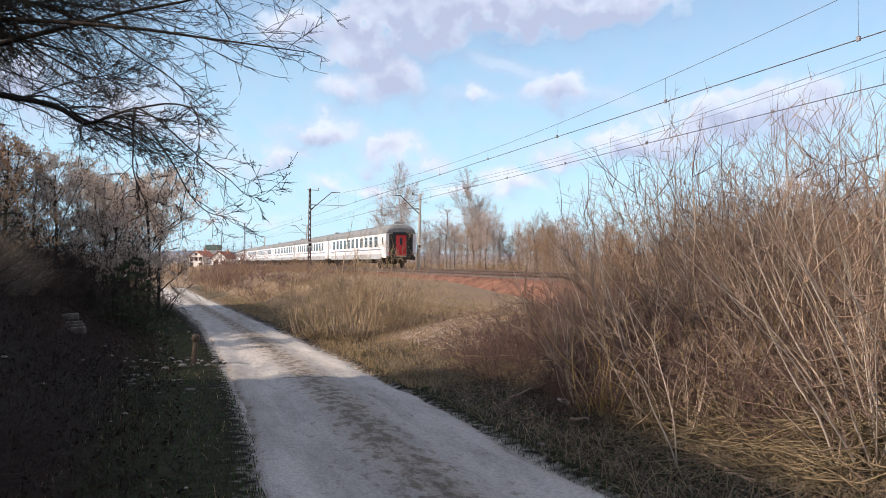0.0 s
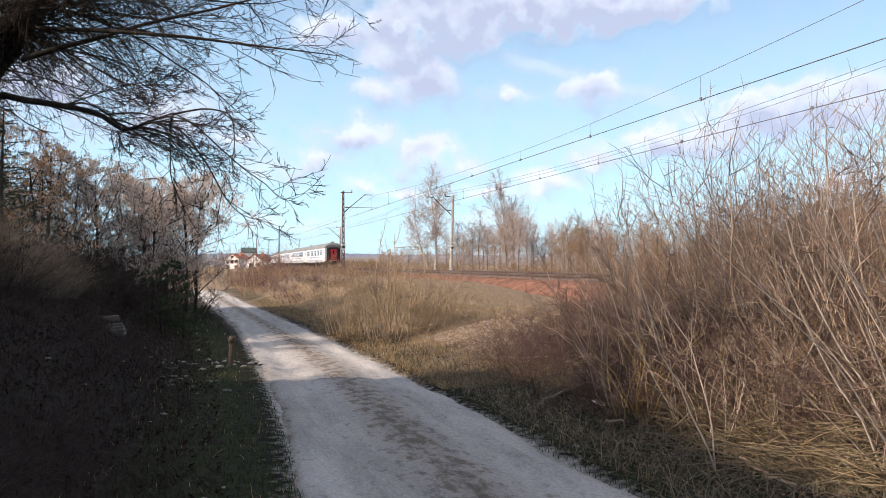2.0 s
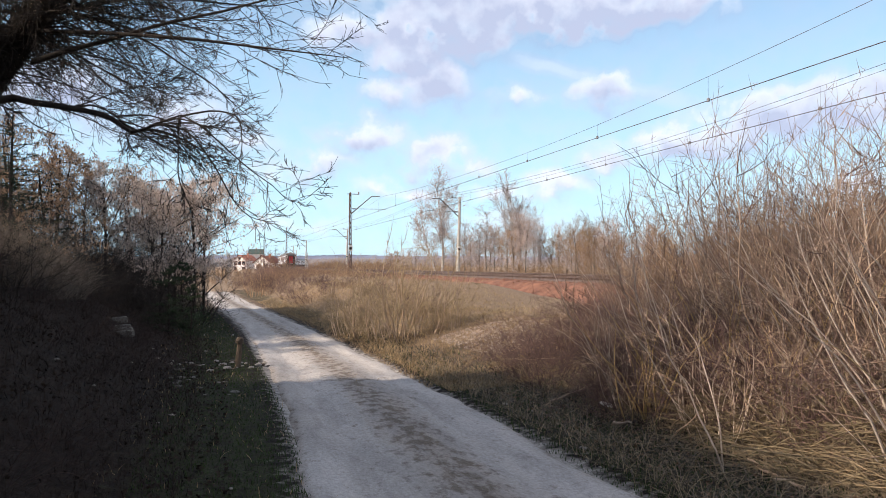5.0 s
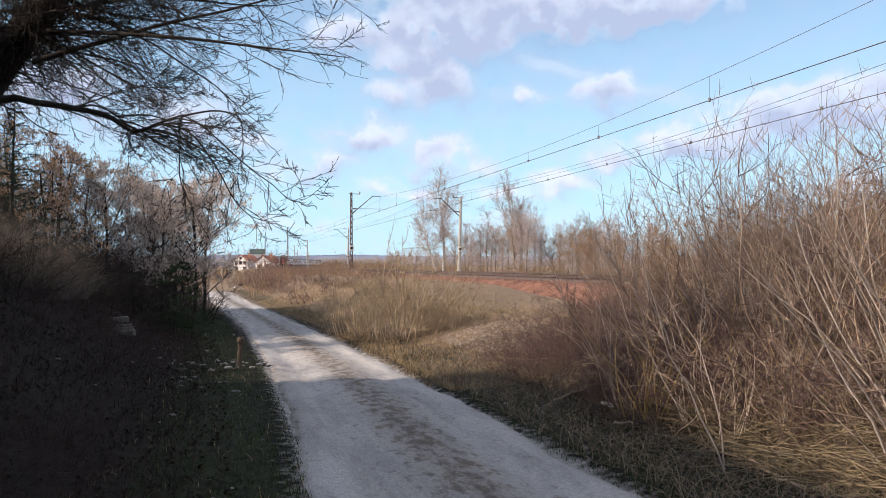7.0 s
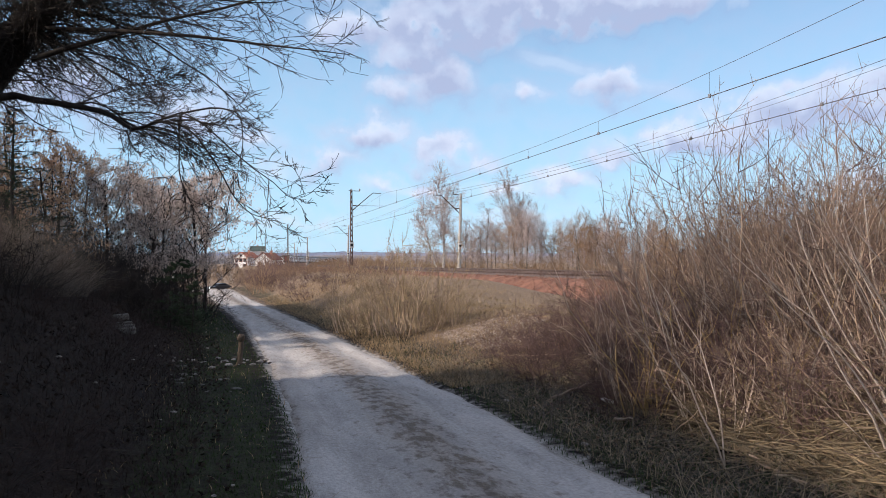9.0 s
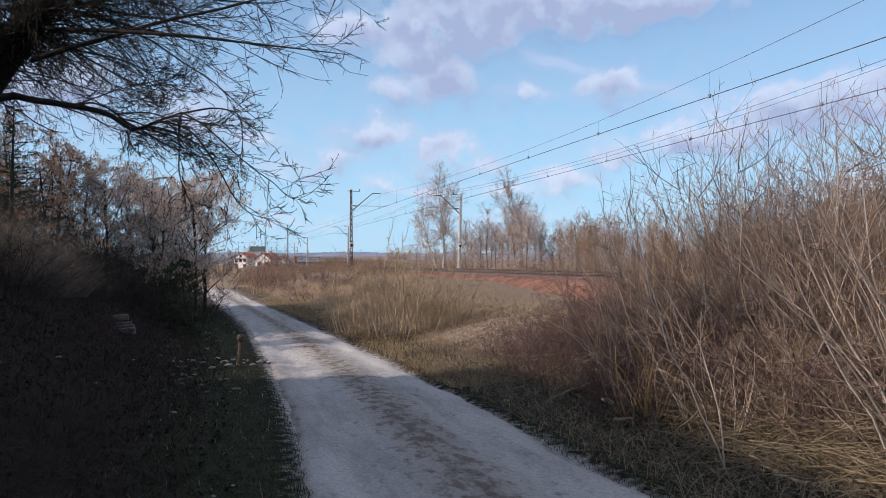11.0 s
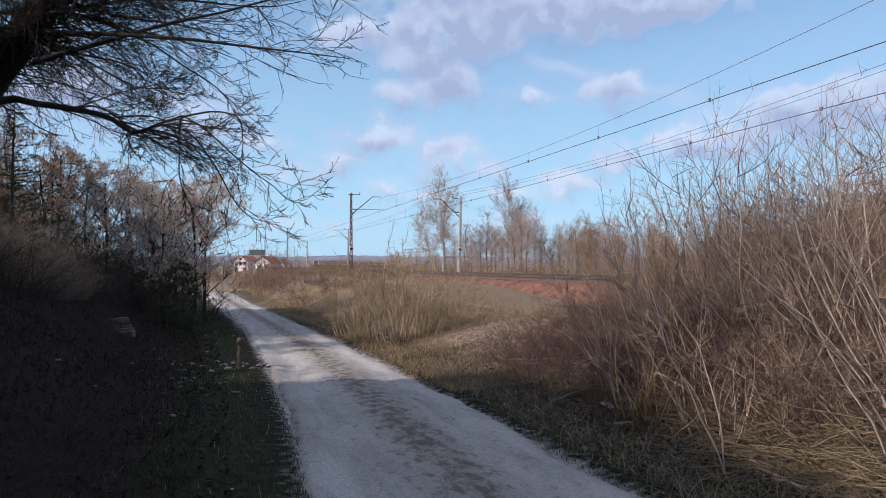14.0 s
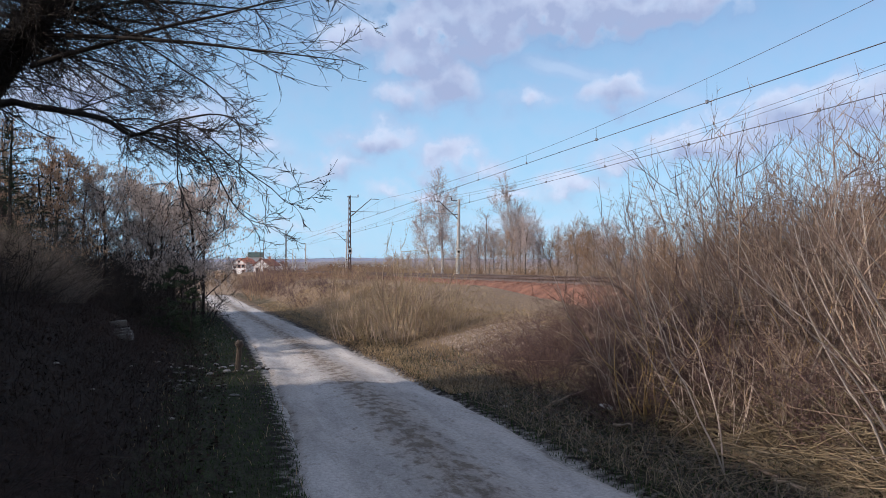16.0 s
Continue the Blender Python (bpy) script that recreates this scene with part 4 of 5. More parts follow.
def left_bank():
    k = bush(41, 15, 1.9, 0.75, 0.7, BARK_SHADED, BARK_SHADED, "dark leafless bush on the shaded bank", r0=0.010, per=(6, 5), least=0.0045, joints=(3, 2), smooth=False)
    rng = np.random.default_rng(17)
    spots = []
    # hedge rows, mostly out of view, added to throw shade over the path
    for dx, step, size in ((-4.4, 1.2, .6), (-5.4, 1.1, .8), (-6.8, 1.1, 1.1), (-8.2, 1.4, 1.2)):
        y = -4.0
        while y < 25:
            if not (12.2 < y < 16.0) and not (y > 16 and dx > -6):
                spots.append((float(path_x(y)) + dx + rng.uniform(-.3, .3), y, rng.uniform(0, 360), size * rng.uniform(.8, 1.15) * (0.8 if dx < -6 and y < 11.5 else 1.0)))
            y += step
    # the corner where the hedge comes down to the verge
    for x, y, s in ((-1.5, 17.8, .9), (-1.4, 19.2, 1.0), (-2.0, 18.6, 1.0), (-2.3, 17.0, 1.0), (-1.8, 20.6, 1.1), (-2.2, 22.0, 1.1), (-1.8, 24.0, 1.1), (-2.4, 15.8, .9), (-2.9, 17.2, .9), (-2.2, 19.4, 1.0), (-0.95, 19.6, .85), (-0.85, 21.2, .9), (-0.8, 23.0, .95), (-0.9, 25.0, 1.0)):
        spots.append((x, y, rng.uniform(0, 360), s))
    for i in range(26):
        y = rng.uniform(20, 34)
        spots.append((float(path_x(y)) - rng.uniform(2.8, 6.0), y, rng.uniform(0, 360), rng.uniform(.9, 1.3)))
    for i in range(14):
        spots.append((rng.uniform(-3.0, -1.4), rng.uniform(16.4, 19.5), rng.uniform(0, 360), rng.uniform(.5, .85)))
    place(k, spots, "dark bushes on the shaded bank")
    b = bush(43, 40, 1.1, 1.3, 0.6, SHADED_BRAMBLE, SHADED_BRAMBLE, "tangle of bramble canes on the bank, coloured dark for its shade", r0=0.005, per=(5, 3), joints=(3, 2), pull=(0, 0, -0.07), wob=0.2, name="bramble", category="bramble")
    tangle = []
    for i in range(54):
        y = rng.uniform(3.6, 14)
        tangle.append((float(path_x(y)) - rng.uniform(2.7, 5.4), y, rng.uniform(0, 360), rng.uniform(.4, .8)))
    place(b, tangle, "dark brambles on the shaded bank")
    # pale arching dead grass along the top of the bank
    g = bush(42, 160, 1.0, 0.9, 0.5, BARK_GREY, BARK_GREY, "drooping tuft of long dead grass on the bank", r0=0.003, per=(1,), joints=(3,), pull=(0, 0, -0.12), wob=0.06, name="grass_tuft", category="grass tuft", smooth=False)
    spots = []
    for i in range(22):
        y = rng.uniform(11.5, 15.5)
        spots.append((float(path_x(y)) - rng.uniform(4.1, 5.6), y, rng.uniform(0, 360), rng.uniform(.6, 1.1)))
    place(g, spots, "dead grass tufts on the bank")


def tree(seed, height, label, r0=0.16, per=(14, 8, 6), crown_from=0.3, bark=None, twig=None, spread=0.75, up=0.12, wide=0.42, twig_r=0.012, lean=0.0, name="tree", leaves=0, leaf_size=0.05, leaf=None, joints=3, taper=0.6, limb_r=0.38):
    """A leafless tree: tapered trunk, limbs, and a crown of branches and twigs; some keep dead leaves."""
    rng = np.random.default_rng(seed)
    root = thing(name, label=label, category="tree")
    trunk = grow(rng, np.array([[0, 0, -0.3]]), np.array([[lean, 0, 1.0]]), np.array([height]), 9, (0, 0, 0.05), 0.05)
    part("trunk", mesh_of("trunk", *tubes(trunk, np.array([r0]), np.array([0.02]), 8), bark, smooth=True), None, root)
    b, w, ln, r = sprout(rng, trunk, np.array([r0]), per[0], crown_from, 0.97, spread, wide, limb_r, taper=taper)
    limbs = grow(rng, b, w, ln, 6, (0, 0, up), 0.1)
    for i in range(len(limbs)):
        part("limb", mesh_of("limb", *tubes(limbs[i:i + 1], r[i:i + 1], r[i:i + 1] * 0.3, 5), bark), None, root)
    pieces, lines, rr = [], limbs, r
    for p in per[1:]:
        b, w, ln, r = sprout(rng, lines, rr, p, 0.15, 1.0, 0.65, 0.62, 0.45)
        lines, rr = grow(rng, b, w, ln, joints, (0, 0, up), 0.12), np.maximum(r, twig_r)
        pieces.append(tubes(lines, rr, rr * 0.5, 3))
    tagged(part("crown", mesh_of("crown", *gather(*pieces), twig), None, root), kind="stuff")
    if leaves:
        i = rng.integers(0, len(lines), leaves)
        k = rng.integers(1, joints, leaves)
        at = lines[i, k] + rng.normal(0, 0.05, (leaves, 3)) - [0, 0, 0.04]
        tagged(part("foliage", mesh_of("foliage", *flakes(rng, at, leaf_size, 2.4, hang=0.6), leaf), None, root, "dry pale hanging leaves and seeds"), kind="stuff")
    return root


def far_trees():
    rng = np.random.default_rng(23)
    birch = tree(51, 11.0, "leafless birch with a white trunk beyond the railway", 0.17, (34, 13, 11), 0.30, BIRCH, TWIG_HAZED, 1.0, 0.10, 0.46, 0.0075, name="birch_tree", taper=0.75, limb_r=0.25)
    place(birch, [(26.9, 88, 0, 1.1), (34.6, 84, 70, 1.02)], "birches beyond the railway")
    slant = tree(57, 8.5, "slanting leafless birch with a white trunk beyond the railway", 0.12, (22, 10, 9), 0.35, BIRCH, TWIG_HAZED, 1.0, 0.10, 0.46, 0.0075, lean=-0.45, name="birch_tree", taper=0.75, limb_r=0.25)
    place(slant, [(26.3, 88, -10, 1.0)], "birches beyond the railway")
    kinds = [tree(52, 10, "slender leafless tree beyond the railway", 0.11, (26, 9, 7), 0.16, BARK_GREY, TWIG_HAZED, 0.9, 0.12, 0.48, 0.011, joints=2, taper=0.7, limb_r=0.25),
             tree(53, 8.0, "bushy leafless tree beyond the railway", 0.09, (26, 9, 7), 0.05, BARK_GREY, TWIG_HAZED, 0.8, 0.12, 0.5, 0.011, joints=2, taper=0.5, limb_r=0.25),
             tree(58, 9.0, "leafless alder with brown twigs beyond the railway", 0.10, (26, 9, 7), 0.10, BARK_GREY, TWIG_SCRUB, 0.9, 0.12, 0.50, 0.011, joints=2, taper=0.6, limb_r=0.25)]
    spots = [[], [], []]
    for i in range(63):
        bear = rng.uniform(12.5, 34)
        x = rng.uniform(26, 42)
        y = x / math.tan(radians(bear))
        tall = np.interp(bear, [10, 13, 16, 19, 21, 23, 25, 28, 40], [.35, .5, .5, .72, .9, .9, .72, .8, .8])
        spots[i % 3].append((x, y, rng.uniform(0, 360), rng.uniform(.65, 1.0) * tall * np.interp(y, [30, 90], [.55, 1.0])))
    for k, s in zip(kinds, spots):
        place(k, s, "leafless trees beyond the railway")
    spots = []
    for i in range(90):
        y = rng.uniform(30, 150)
        spots.append((25.2 + rng.uniform(0, 9), y, rng.uniform(0, 360), rng.uniform(.55, 1.15)))
    for i in range(20):
        spots.append((26 + rng.uniform(0, 40), rng.uniform(150, 230), rng.uniform(0, 360), rng.uniform(1.0, 1.8)))
    stems, rad, fine = shoots(54, 15, 2.6, 0.6, 1.4, (0, 0), 0.014, (5, 3), (0, 0, 0), 0.13, (3, 2), 0.014)
    v, f = gather(tubes(stems, rad, rad * 0.3, 3), fine)
    for i in range(40):
        spots.append((rng.uniform(-22, 8), rng.uniform(165, 290), rng.uniform(0, 360), rng.uniform(1.3, 2.2)))
    for i in range(56):
        y = rng.uniform(262, 330)
        spots.append((y * math.tan(radians(rng.uniform(7.2, 13))), y, rng.uniform(0, 360), rng.uniform(1.4, 2.1)))
    pieces = []
    for x, y, turn, size in spots:
        c, d = math.cos(radians(turn)) * size, math.sin(radians(turn)) * size
        pieces.append((np.stack([v[:, 0] * c - v[:, 1] * d + x, v[:, 0] * d + v[:, 1] * c + y, v[:, 2] * size + float(ground_z(x, y))], 1), f))
    tagged(new("far_scrub", mesh_of("far_scrub", *gather(*pieces), TWIG_SCRUB)), "brown leafless scrub beyond the railway", "scrub", kind="stuff")
def overhanging_tree():
    """The tree that leans out over the path: crooked trunk, long limbs, drooping twigs with buds."""
    rng = np.random.default_rng(61)
    root = thing("tree", label="dark leafless tree leaning out over the path", category="tree")
    bole = np.array([[(-3.5, 9.0, 1.0), (-2.8, 8.45, 2.45), (-2.02, 7.8, 3.38), (-1.66, 7.36, 3.68), (-1.3, 6.95, 3.98), (-1.0, 6.75, 4.6), (-0.8, 6.7, 5.6), (-0.7, 6.8, 7.0)]])
    part("trunk", mesh_of("trunk", *tubes(bole, np.array([0.20]), np.array([0.07]), 10), BARK_SHADED, smooth=True), None, root)
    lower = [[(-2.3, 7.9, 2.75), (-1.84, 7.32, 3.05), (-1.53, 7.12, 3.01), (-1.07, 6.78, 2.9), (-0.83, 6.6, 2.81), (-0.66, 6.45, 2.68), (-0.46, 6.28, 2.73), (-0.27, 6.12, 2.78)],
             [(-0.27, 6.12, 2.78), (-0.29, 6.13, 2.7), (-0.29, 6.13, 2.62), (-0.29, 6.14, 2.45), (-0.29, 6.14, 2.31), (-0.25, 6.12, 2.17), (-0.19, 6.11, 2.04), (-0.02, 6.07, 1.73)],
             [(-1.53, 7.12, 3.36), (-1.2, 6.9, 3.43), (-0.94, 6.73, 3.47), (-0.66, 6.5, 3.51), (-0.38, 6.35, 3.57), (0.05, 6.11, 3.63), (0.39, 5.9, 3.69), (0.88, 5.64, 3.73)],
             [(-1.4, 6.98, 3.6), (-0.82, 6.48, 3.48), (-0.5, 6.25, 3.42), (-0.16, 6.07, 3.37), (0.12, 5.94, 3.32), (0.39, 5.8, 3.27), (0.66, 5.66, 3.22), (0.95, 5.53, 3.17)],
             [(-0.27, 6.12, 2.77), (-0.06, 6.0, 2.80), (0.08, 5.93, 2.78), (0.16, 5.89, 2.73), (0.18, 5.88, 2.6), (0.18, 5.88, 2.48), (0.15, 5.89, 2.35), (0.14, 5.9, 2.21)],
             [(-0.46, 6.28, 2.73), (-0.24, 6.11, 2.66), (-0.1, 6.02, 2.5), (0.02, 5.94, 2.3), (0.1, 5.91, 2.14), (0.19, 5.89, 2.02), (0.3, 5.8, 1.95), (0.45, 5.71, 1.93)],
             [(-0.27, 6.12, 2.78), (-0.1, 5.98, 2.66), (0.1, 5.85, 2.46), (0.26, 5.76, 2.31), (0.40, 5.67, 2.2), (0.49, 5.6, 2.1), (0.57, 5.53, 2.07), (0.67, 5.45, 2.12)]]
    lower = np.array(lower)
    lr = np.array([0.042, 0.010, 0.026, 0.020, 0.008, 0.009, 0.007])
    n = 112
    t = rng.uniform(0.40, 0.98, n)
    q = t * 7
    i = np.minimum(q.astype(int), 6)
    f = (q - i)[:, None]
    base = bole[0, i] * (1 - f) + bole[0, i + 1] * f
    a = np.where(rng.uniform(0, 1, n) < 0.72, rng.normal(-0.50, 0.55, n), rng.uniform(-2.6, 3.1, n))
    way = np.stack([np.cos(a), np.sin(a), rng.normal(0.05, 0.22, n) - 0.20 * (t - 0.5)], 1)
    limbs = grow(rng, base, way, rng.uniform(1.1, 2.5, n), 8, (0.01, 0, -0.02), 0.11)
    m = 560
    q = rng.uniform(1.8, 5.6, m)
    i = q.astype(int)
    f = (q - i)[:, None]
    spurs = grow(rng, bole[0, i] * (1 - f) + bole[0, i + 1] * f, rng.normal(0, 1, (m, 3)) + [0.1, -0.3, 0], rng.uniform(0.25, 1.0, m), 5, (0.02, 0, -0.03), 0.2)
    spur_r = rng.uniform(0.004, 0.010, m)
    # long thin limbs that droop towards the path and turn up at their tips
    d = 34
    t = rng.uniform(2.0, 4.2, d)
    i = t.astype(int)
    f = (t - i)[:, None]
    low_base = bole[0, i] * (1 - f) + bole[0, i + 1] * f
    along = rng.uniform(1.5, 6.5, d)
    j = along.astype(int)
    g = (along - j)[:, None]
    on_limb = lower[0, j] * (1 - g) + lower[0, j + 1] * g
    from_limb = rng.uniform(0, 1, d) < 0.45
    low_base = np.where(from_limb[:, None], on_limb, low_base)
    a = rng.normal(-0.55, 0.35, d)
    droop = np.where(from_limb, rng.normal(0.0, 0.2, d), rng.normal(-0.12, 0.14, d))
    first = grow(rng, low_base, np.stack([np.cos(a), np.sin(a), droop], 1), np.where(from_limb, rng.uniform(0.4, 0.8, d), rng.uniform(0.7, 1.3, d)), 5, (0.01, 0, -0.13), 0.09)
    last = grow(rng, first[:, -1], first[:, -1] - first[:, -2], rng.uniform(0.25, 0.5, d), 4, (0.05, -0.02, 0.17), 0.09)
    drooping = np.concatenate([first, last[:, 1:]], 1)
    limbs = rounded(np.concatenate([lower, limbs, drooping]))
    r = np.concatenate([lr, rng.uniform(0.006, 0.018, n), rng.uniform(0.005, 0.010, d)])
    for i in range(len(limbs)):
        part("limb", mesh_of("limb", *tubes(limbs[i:i + 1], r[i:i + 1], r[i:i + 1] * 0.14, 6), BARK_SHADED), None, root)
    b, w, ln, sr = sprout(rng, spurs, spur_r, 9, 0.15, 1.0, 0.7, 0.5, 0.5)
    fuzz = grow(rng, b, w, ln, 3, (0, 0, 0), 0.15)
    tagged(part("spur_mass", mesh_of("spur_mass", *gather(tubes(spurs, spur_r, spur_r * 0.4, 3), tubes(fuzz, np.maximum(sr, 0.0016), np.maximum(sr, 0.0016) * 0.5, 3)), BARK_SHADED), None, root), kind="stuff")
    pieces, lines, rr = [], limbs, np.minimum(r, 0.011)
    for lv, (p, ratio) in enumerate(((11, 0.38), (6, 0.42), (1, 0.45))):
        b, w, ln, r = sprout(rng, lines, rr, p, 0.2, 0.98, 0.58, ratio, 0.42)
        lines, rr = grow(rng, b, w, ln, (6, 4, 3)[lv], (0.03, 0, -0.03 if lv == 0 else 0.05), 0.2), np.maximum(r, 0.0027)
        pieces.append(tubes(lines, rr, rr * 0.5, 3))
    tagged(part("crown", mesh_of("crown", *gather(*pieces), BARK_SHADED), None, root), kind="stuff")
    tips = np.concatenate([lines[:, -1], lines[::2, 2]])
    tagged(part("bud_mass", mesh_of("bud_mass", *flakes(rng, tips, 0.006, 1.8), TWIG_GREY), None, root, "small brown buds"), kind="stuff")
    # tall trees added on the bank, out of view, to shade the path
    up = tree(62, 6.0, "tall leafless tree added out of view to shade the path", 0.08, (14, 6, 4), 0.3, BARK_SHADED, BARK_SHADED, 0.7, 0.05, 0.42, 0.006)
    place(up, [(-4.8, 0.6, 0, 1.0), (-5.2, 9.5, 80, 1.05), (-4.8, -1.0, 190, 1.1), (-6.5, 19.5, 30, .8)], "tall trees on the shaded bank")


def leafy_shrubs():
    s = tree(71, 4.0, "small tree with pale dry leaves and hanging seeds", 0.06, (16, 7, 5), 0.1, BARK_SHADED, BARK_SHADED, 0.8, 0.04, 0.6, 0.004, leaves=6000, leaf_size=0.030, leaf=PALE_LEAF)
    place(s, [(-2.4, 18.2, 0, .7), (-1.6, 21.0, 70, .85), (-1.2, 24.0, 150, .9), (-3.2, 20.5, 200, .7), (-2.0, 26.5, 20, .9), (-0.55, 21.5, 100, .95), (-0.4, 24.5, 240, 1.05), (-1.3, 19.2, 300, .8)], "small trees with dry leaves")
    b = tree(72, 3.4, "small tree with brown dry leaves on the bank", 0.06, (16, 7, 5), 0.1, BARK_SHADED, BARK_SHADED, 0.8, 0.02, 0.6, 0.005, leaves=4200, leaf_size=0.034, leaf=DRY_LEAF)
    place(b, [(-3.0, 15.4, 0, .62), (-4.2, 17.5, 70, .72), (-2.4, 23.5, 40, 1.0), (-3.4, 18.0, 120, .75)], "small trees with brown dry leaves")


def conifer(seed, height, width, n, label):
    rng = np.random.default_rng(seed)
    root = thing("conifer", label=label, category="conifer")
    trunk = grow(rng, np.array([[0, 0, -0.2]]), np.array([[0, 0, 1.0]]), np.array([height]), 6, (0, 0, 0.1), 0.02)
    part("trunk", mesh_of("trunk", *tubes(trunk, np.array([0.03 * height / 2]), np.array([0.01]), 6), BARK_SHADED), None, root)
    z = height * rng.uniform(0.03, 0.97, n)
    a = rng.uniform(0, 2 * np.pi, n)
    base = np.stack([np.zeros(n), np.zeros(n), z], 1)
    length = width * (1.05 - z / height) ** 0.7 * rng.uniform(0.6, 1.1, n)
    boughs = grow(rng, base, np.stack([np.cos(a), np.sin(a), np.full(n, 0.25)], 1), length, 6, (0, 0, -0.03), 0.08)
    tagged(part("bough_mass", mesh_of("bough_mass", *tubes(boughs, np.full(n, 0.010), np.full(n, 0.004), 3), BARK_SHADED), None, root), kind="stuff")
    b, w, ln, r = sprout(rng, boughs, np.full(n, 0.006), 46, 0.1, 1.0, 0.7, 0.16, 0.8, 0.05)
    sprays = grow(rng, b, w, ln, 3, (0, 0, 0.02), 0.1)
    tagged(part("foliage", mesh_of("foliage", *tubes(sprays, r * 1.5, r * 0.7, 3), NEEDLE), None, root, "dark green needles"), kind="stuff")
    return root


def conifers():
    c = conifer(81, 1.5, 0.75, 46, "small dark green juniper at the foot of the bank")
    place(c, [(-0.5, 16.3, 0, .8), (-0.95, 16.8, 60, 1.0), (-0.7, 18.2, 130, 1.1)], "dark junipers at the foot of the bank")
    d = conifer(82, 4.2, 1.3, 60, "dark green pine on the bank")
    place(d, [(-4.3, 14.6, 0, 1.0), (-3.3, 13.9, 70, .46), (-3.5, 14.9, 140, .7), (-2.95, 15.3, 220, .5)], "dark pines on the bank")
    e = conifer(83, 9.0, 2.6, 60, "dark spruce beside the far houses")
    place(e, [(24.5, 325, 0, 1.2), (22.0, 335, 40, 1.0), (8.5, 330, 100, 1.3)], "spruces beside the far houses")


def scatter(rng, n, u0, u1, y0, y1, near=1.0):
    """Places on the ground by distance from the path's middle line."""
    y = y0 + (y1 - y0) * rng.uniform(0, 1, n) ** near
    u = rng.uniform(u0, u1, n)
    x = path_x(y) + u
    return np.stack([x, y, ground_z(x, y)], 1)


def grass():
    rng = np.random.default_rng(91)

    def cover(name, pts, h0, h1, material, label, lean=0.35, width=0.004):
        h = rng.uniform(h0, h1, len(pts)) * rng.uniform(0.6, 1.0, len(pts))
        me = mesh_of(name, *blades(rng, pts - [0, 0, 0.01], h, lean, width), material)
        tagged(new(name, me), label, "grass", kind="stuff")

    cover("dry_grass", scatter(rng, 34000, 1.1, 4.6, 9, 34, 1.5), 0.03, 0.13, STRAW, "dry winter grass on the embankment", 1.2, 0.005)
    cover("dry_grass", scatter(rng, 9000, 2.2, 8.5, 18, 60, 1.3), 0.04, 0.16, STRAW, "brownish dead stalks on the embankment", 0.4, 0.006)
    cover("straw", scatter(rng, 8000, 2.2, 4.8, 3.6, 10), 0.05, 0.22, CANE, "tangled flattened straw under the thicket", 2.6, 0.0035)
    cover("straw", scatter(rng, 2500, 2.5, 4.8, 3.6, 6.6), 0.15, 0.45, CANE, "tall bent straw at the foot of the thicket", 1.6, 0.004)
    cover("dry_grass", scatter(rng, 12000, 3.6, 11.0, 10.5, 24, 1.2), 0.03, 0.13, TWIG_OLIVE, "brown dead grass behind the mound", 0.9, 0.006)
    # near verge: darker grass and stalk colours stand in for its shade
    cover("verge_straw", scatter(rng, 4500, 1.2, 2.8, 3.2, 11, 1.1), 0.05, 0.2, CANE, "flattened dry grass along the path", 3.0, 0.003)
    cover("dead_stalks", scatter(rng, 9000, 1.3, 4.8, 3.6, 13), 0.04, 0.18, BARK_GREY, "tangled dead stalks under the thicket", 2.2, 0.0035)
    cover("verge_grass", scatter(rng, 28000, -2.3, -1.02, 3.2, 30, 1.5), 0.02, 0.065, GREEN_BLADE, "short green grass along the path", 0.6, 0.004)
    cover("verge_straw", scatter(rng, 9000, 0.93, 1.8, 9.5, 30, 1.4), 0.03, 0.10, STRAW, "short dry grass along the path", 1.0, 0.004)
    cover("verge_grass", scatter(rng, 9000, 1.05, 2.5, 3.2, 13, 1.2), 0.02, 0.08, GREEN_BLADE, "short green grass along the path", 0.6, 0.004)
    cover("verge_straw", scatter(rng, 1000, -2.6, -1.0, 3.2, 30, 1.5), 0.03, 0.12, STRAW, "short dry grass along the path", 1.0, 0.003)
    cover("bank_stalks", scatter(rng, 34000, -7.0, -1.9, 3.2, 20, 1.2), 0.05, 0.24, SHADED_STALK, "dead stalks on the bank, coloured dark for its shade", 2.0, 0.003)
    y = rng.uniform(9.0, 30, 5000)
    y = y[np.abs(np.sin(y * 0.7)) > 0.25]
    x = path_x(y) + rng.normal(0.05, 0.11, len(y))
    cover("rut_grass", np.stack([x, y, 0.0 * y], 1), 0.02, 0.06, STRAW, "worn grass along the crown of the track", 0.8, 0.003)

    def litter(name, pts, size, material, label):
        me = mesh_of(name, *flakes(rng, pts + [0, 0, 0.015], size, 1.5, 0.6), material)
        tagged(new(name, me), label, "leaf litter", kind="stuff")

    litter("leaf_litter", scatter(rng, 4200, 2.5, 4.4, 11.4, 14.4), 0.028, PALE_LEAF, "pale dead leaves on the slope")
    litter("leaf_litter", scatter(rng, 7000, 1.5, 6.5, 3.6, 13), 0.026, DRY_LEAF, "brown dead leaves under the thicket")
    litter("leaf_litter", scatter(rng, 12000, -6.5, -1.6, 3.2, 17), 0.030, SHADED_LITTER, "dead leaves on the bank, coloured dark for its shade")


def rock(rng, size, flat=0.5):
    bm = bmesh.new()
    bmesh.ops.create_icosphere(bm, subdivisions=2, radius=size)
    k = rng.uniform(0.7, 1.3, 3)
    o = Vector(rng.uniform(-9, 9, 3))
    for v in bm.verts:
        d = 1 + 0.28 * noise.noise(v.co / size * 1.1 + o)
        v.co = Vector((v.co.x * k[0] * d, v.co.y * k[1] * d, v.co.z * flat * d))
    return bm


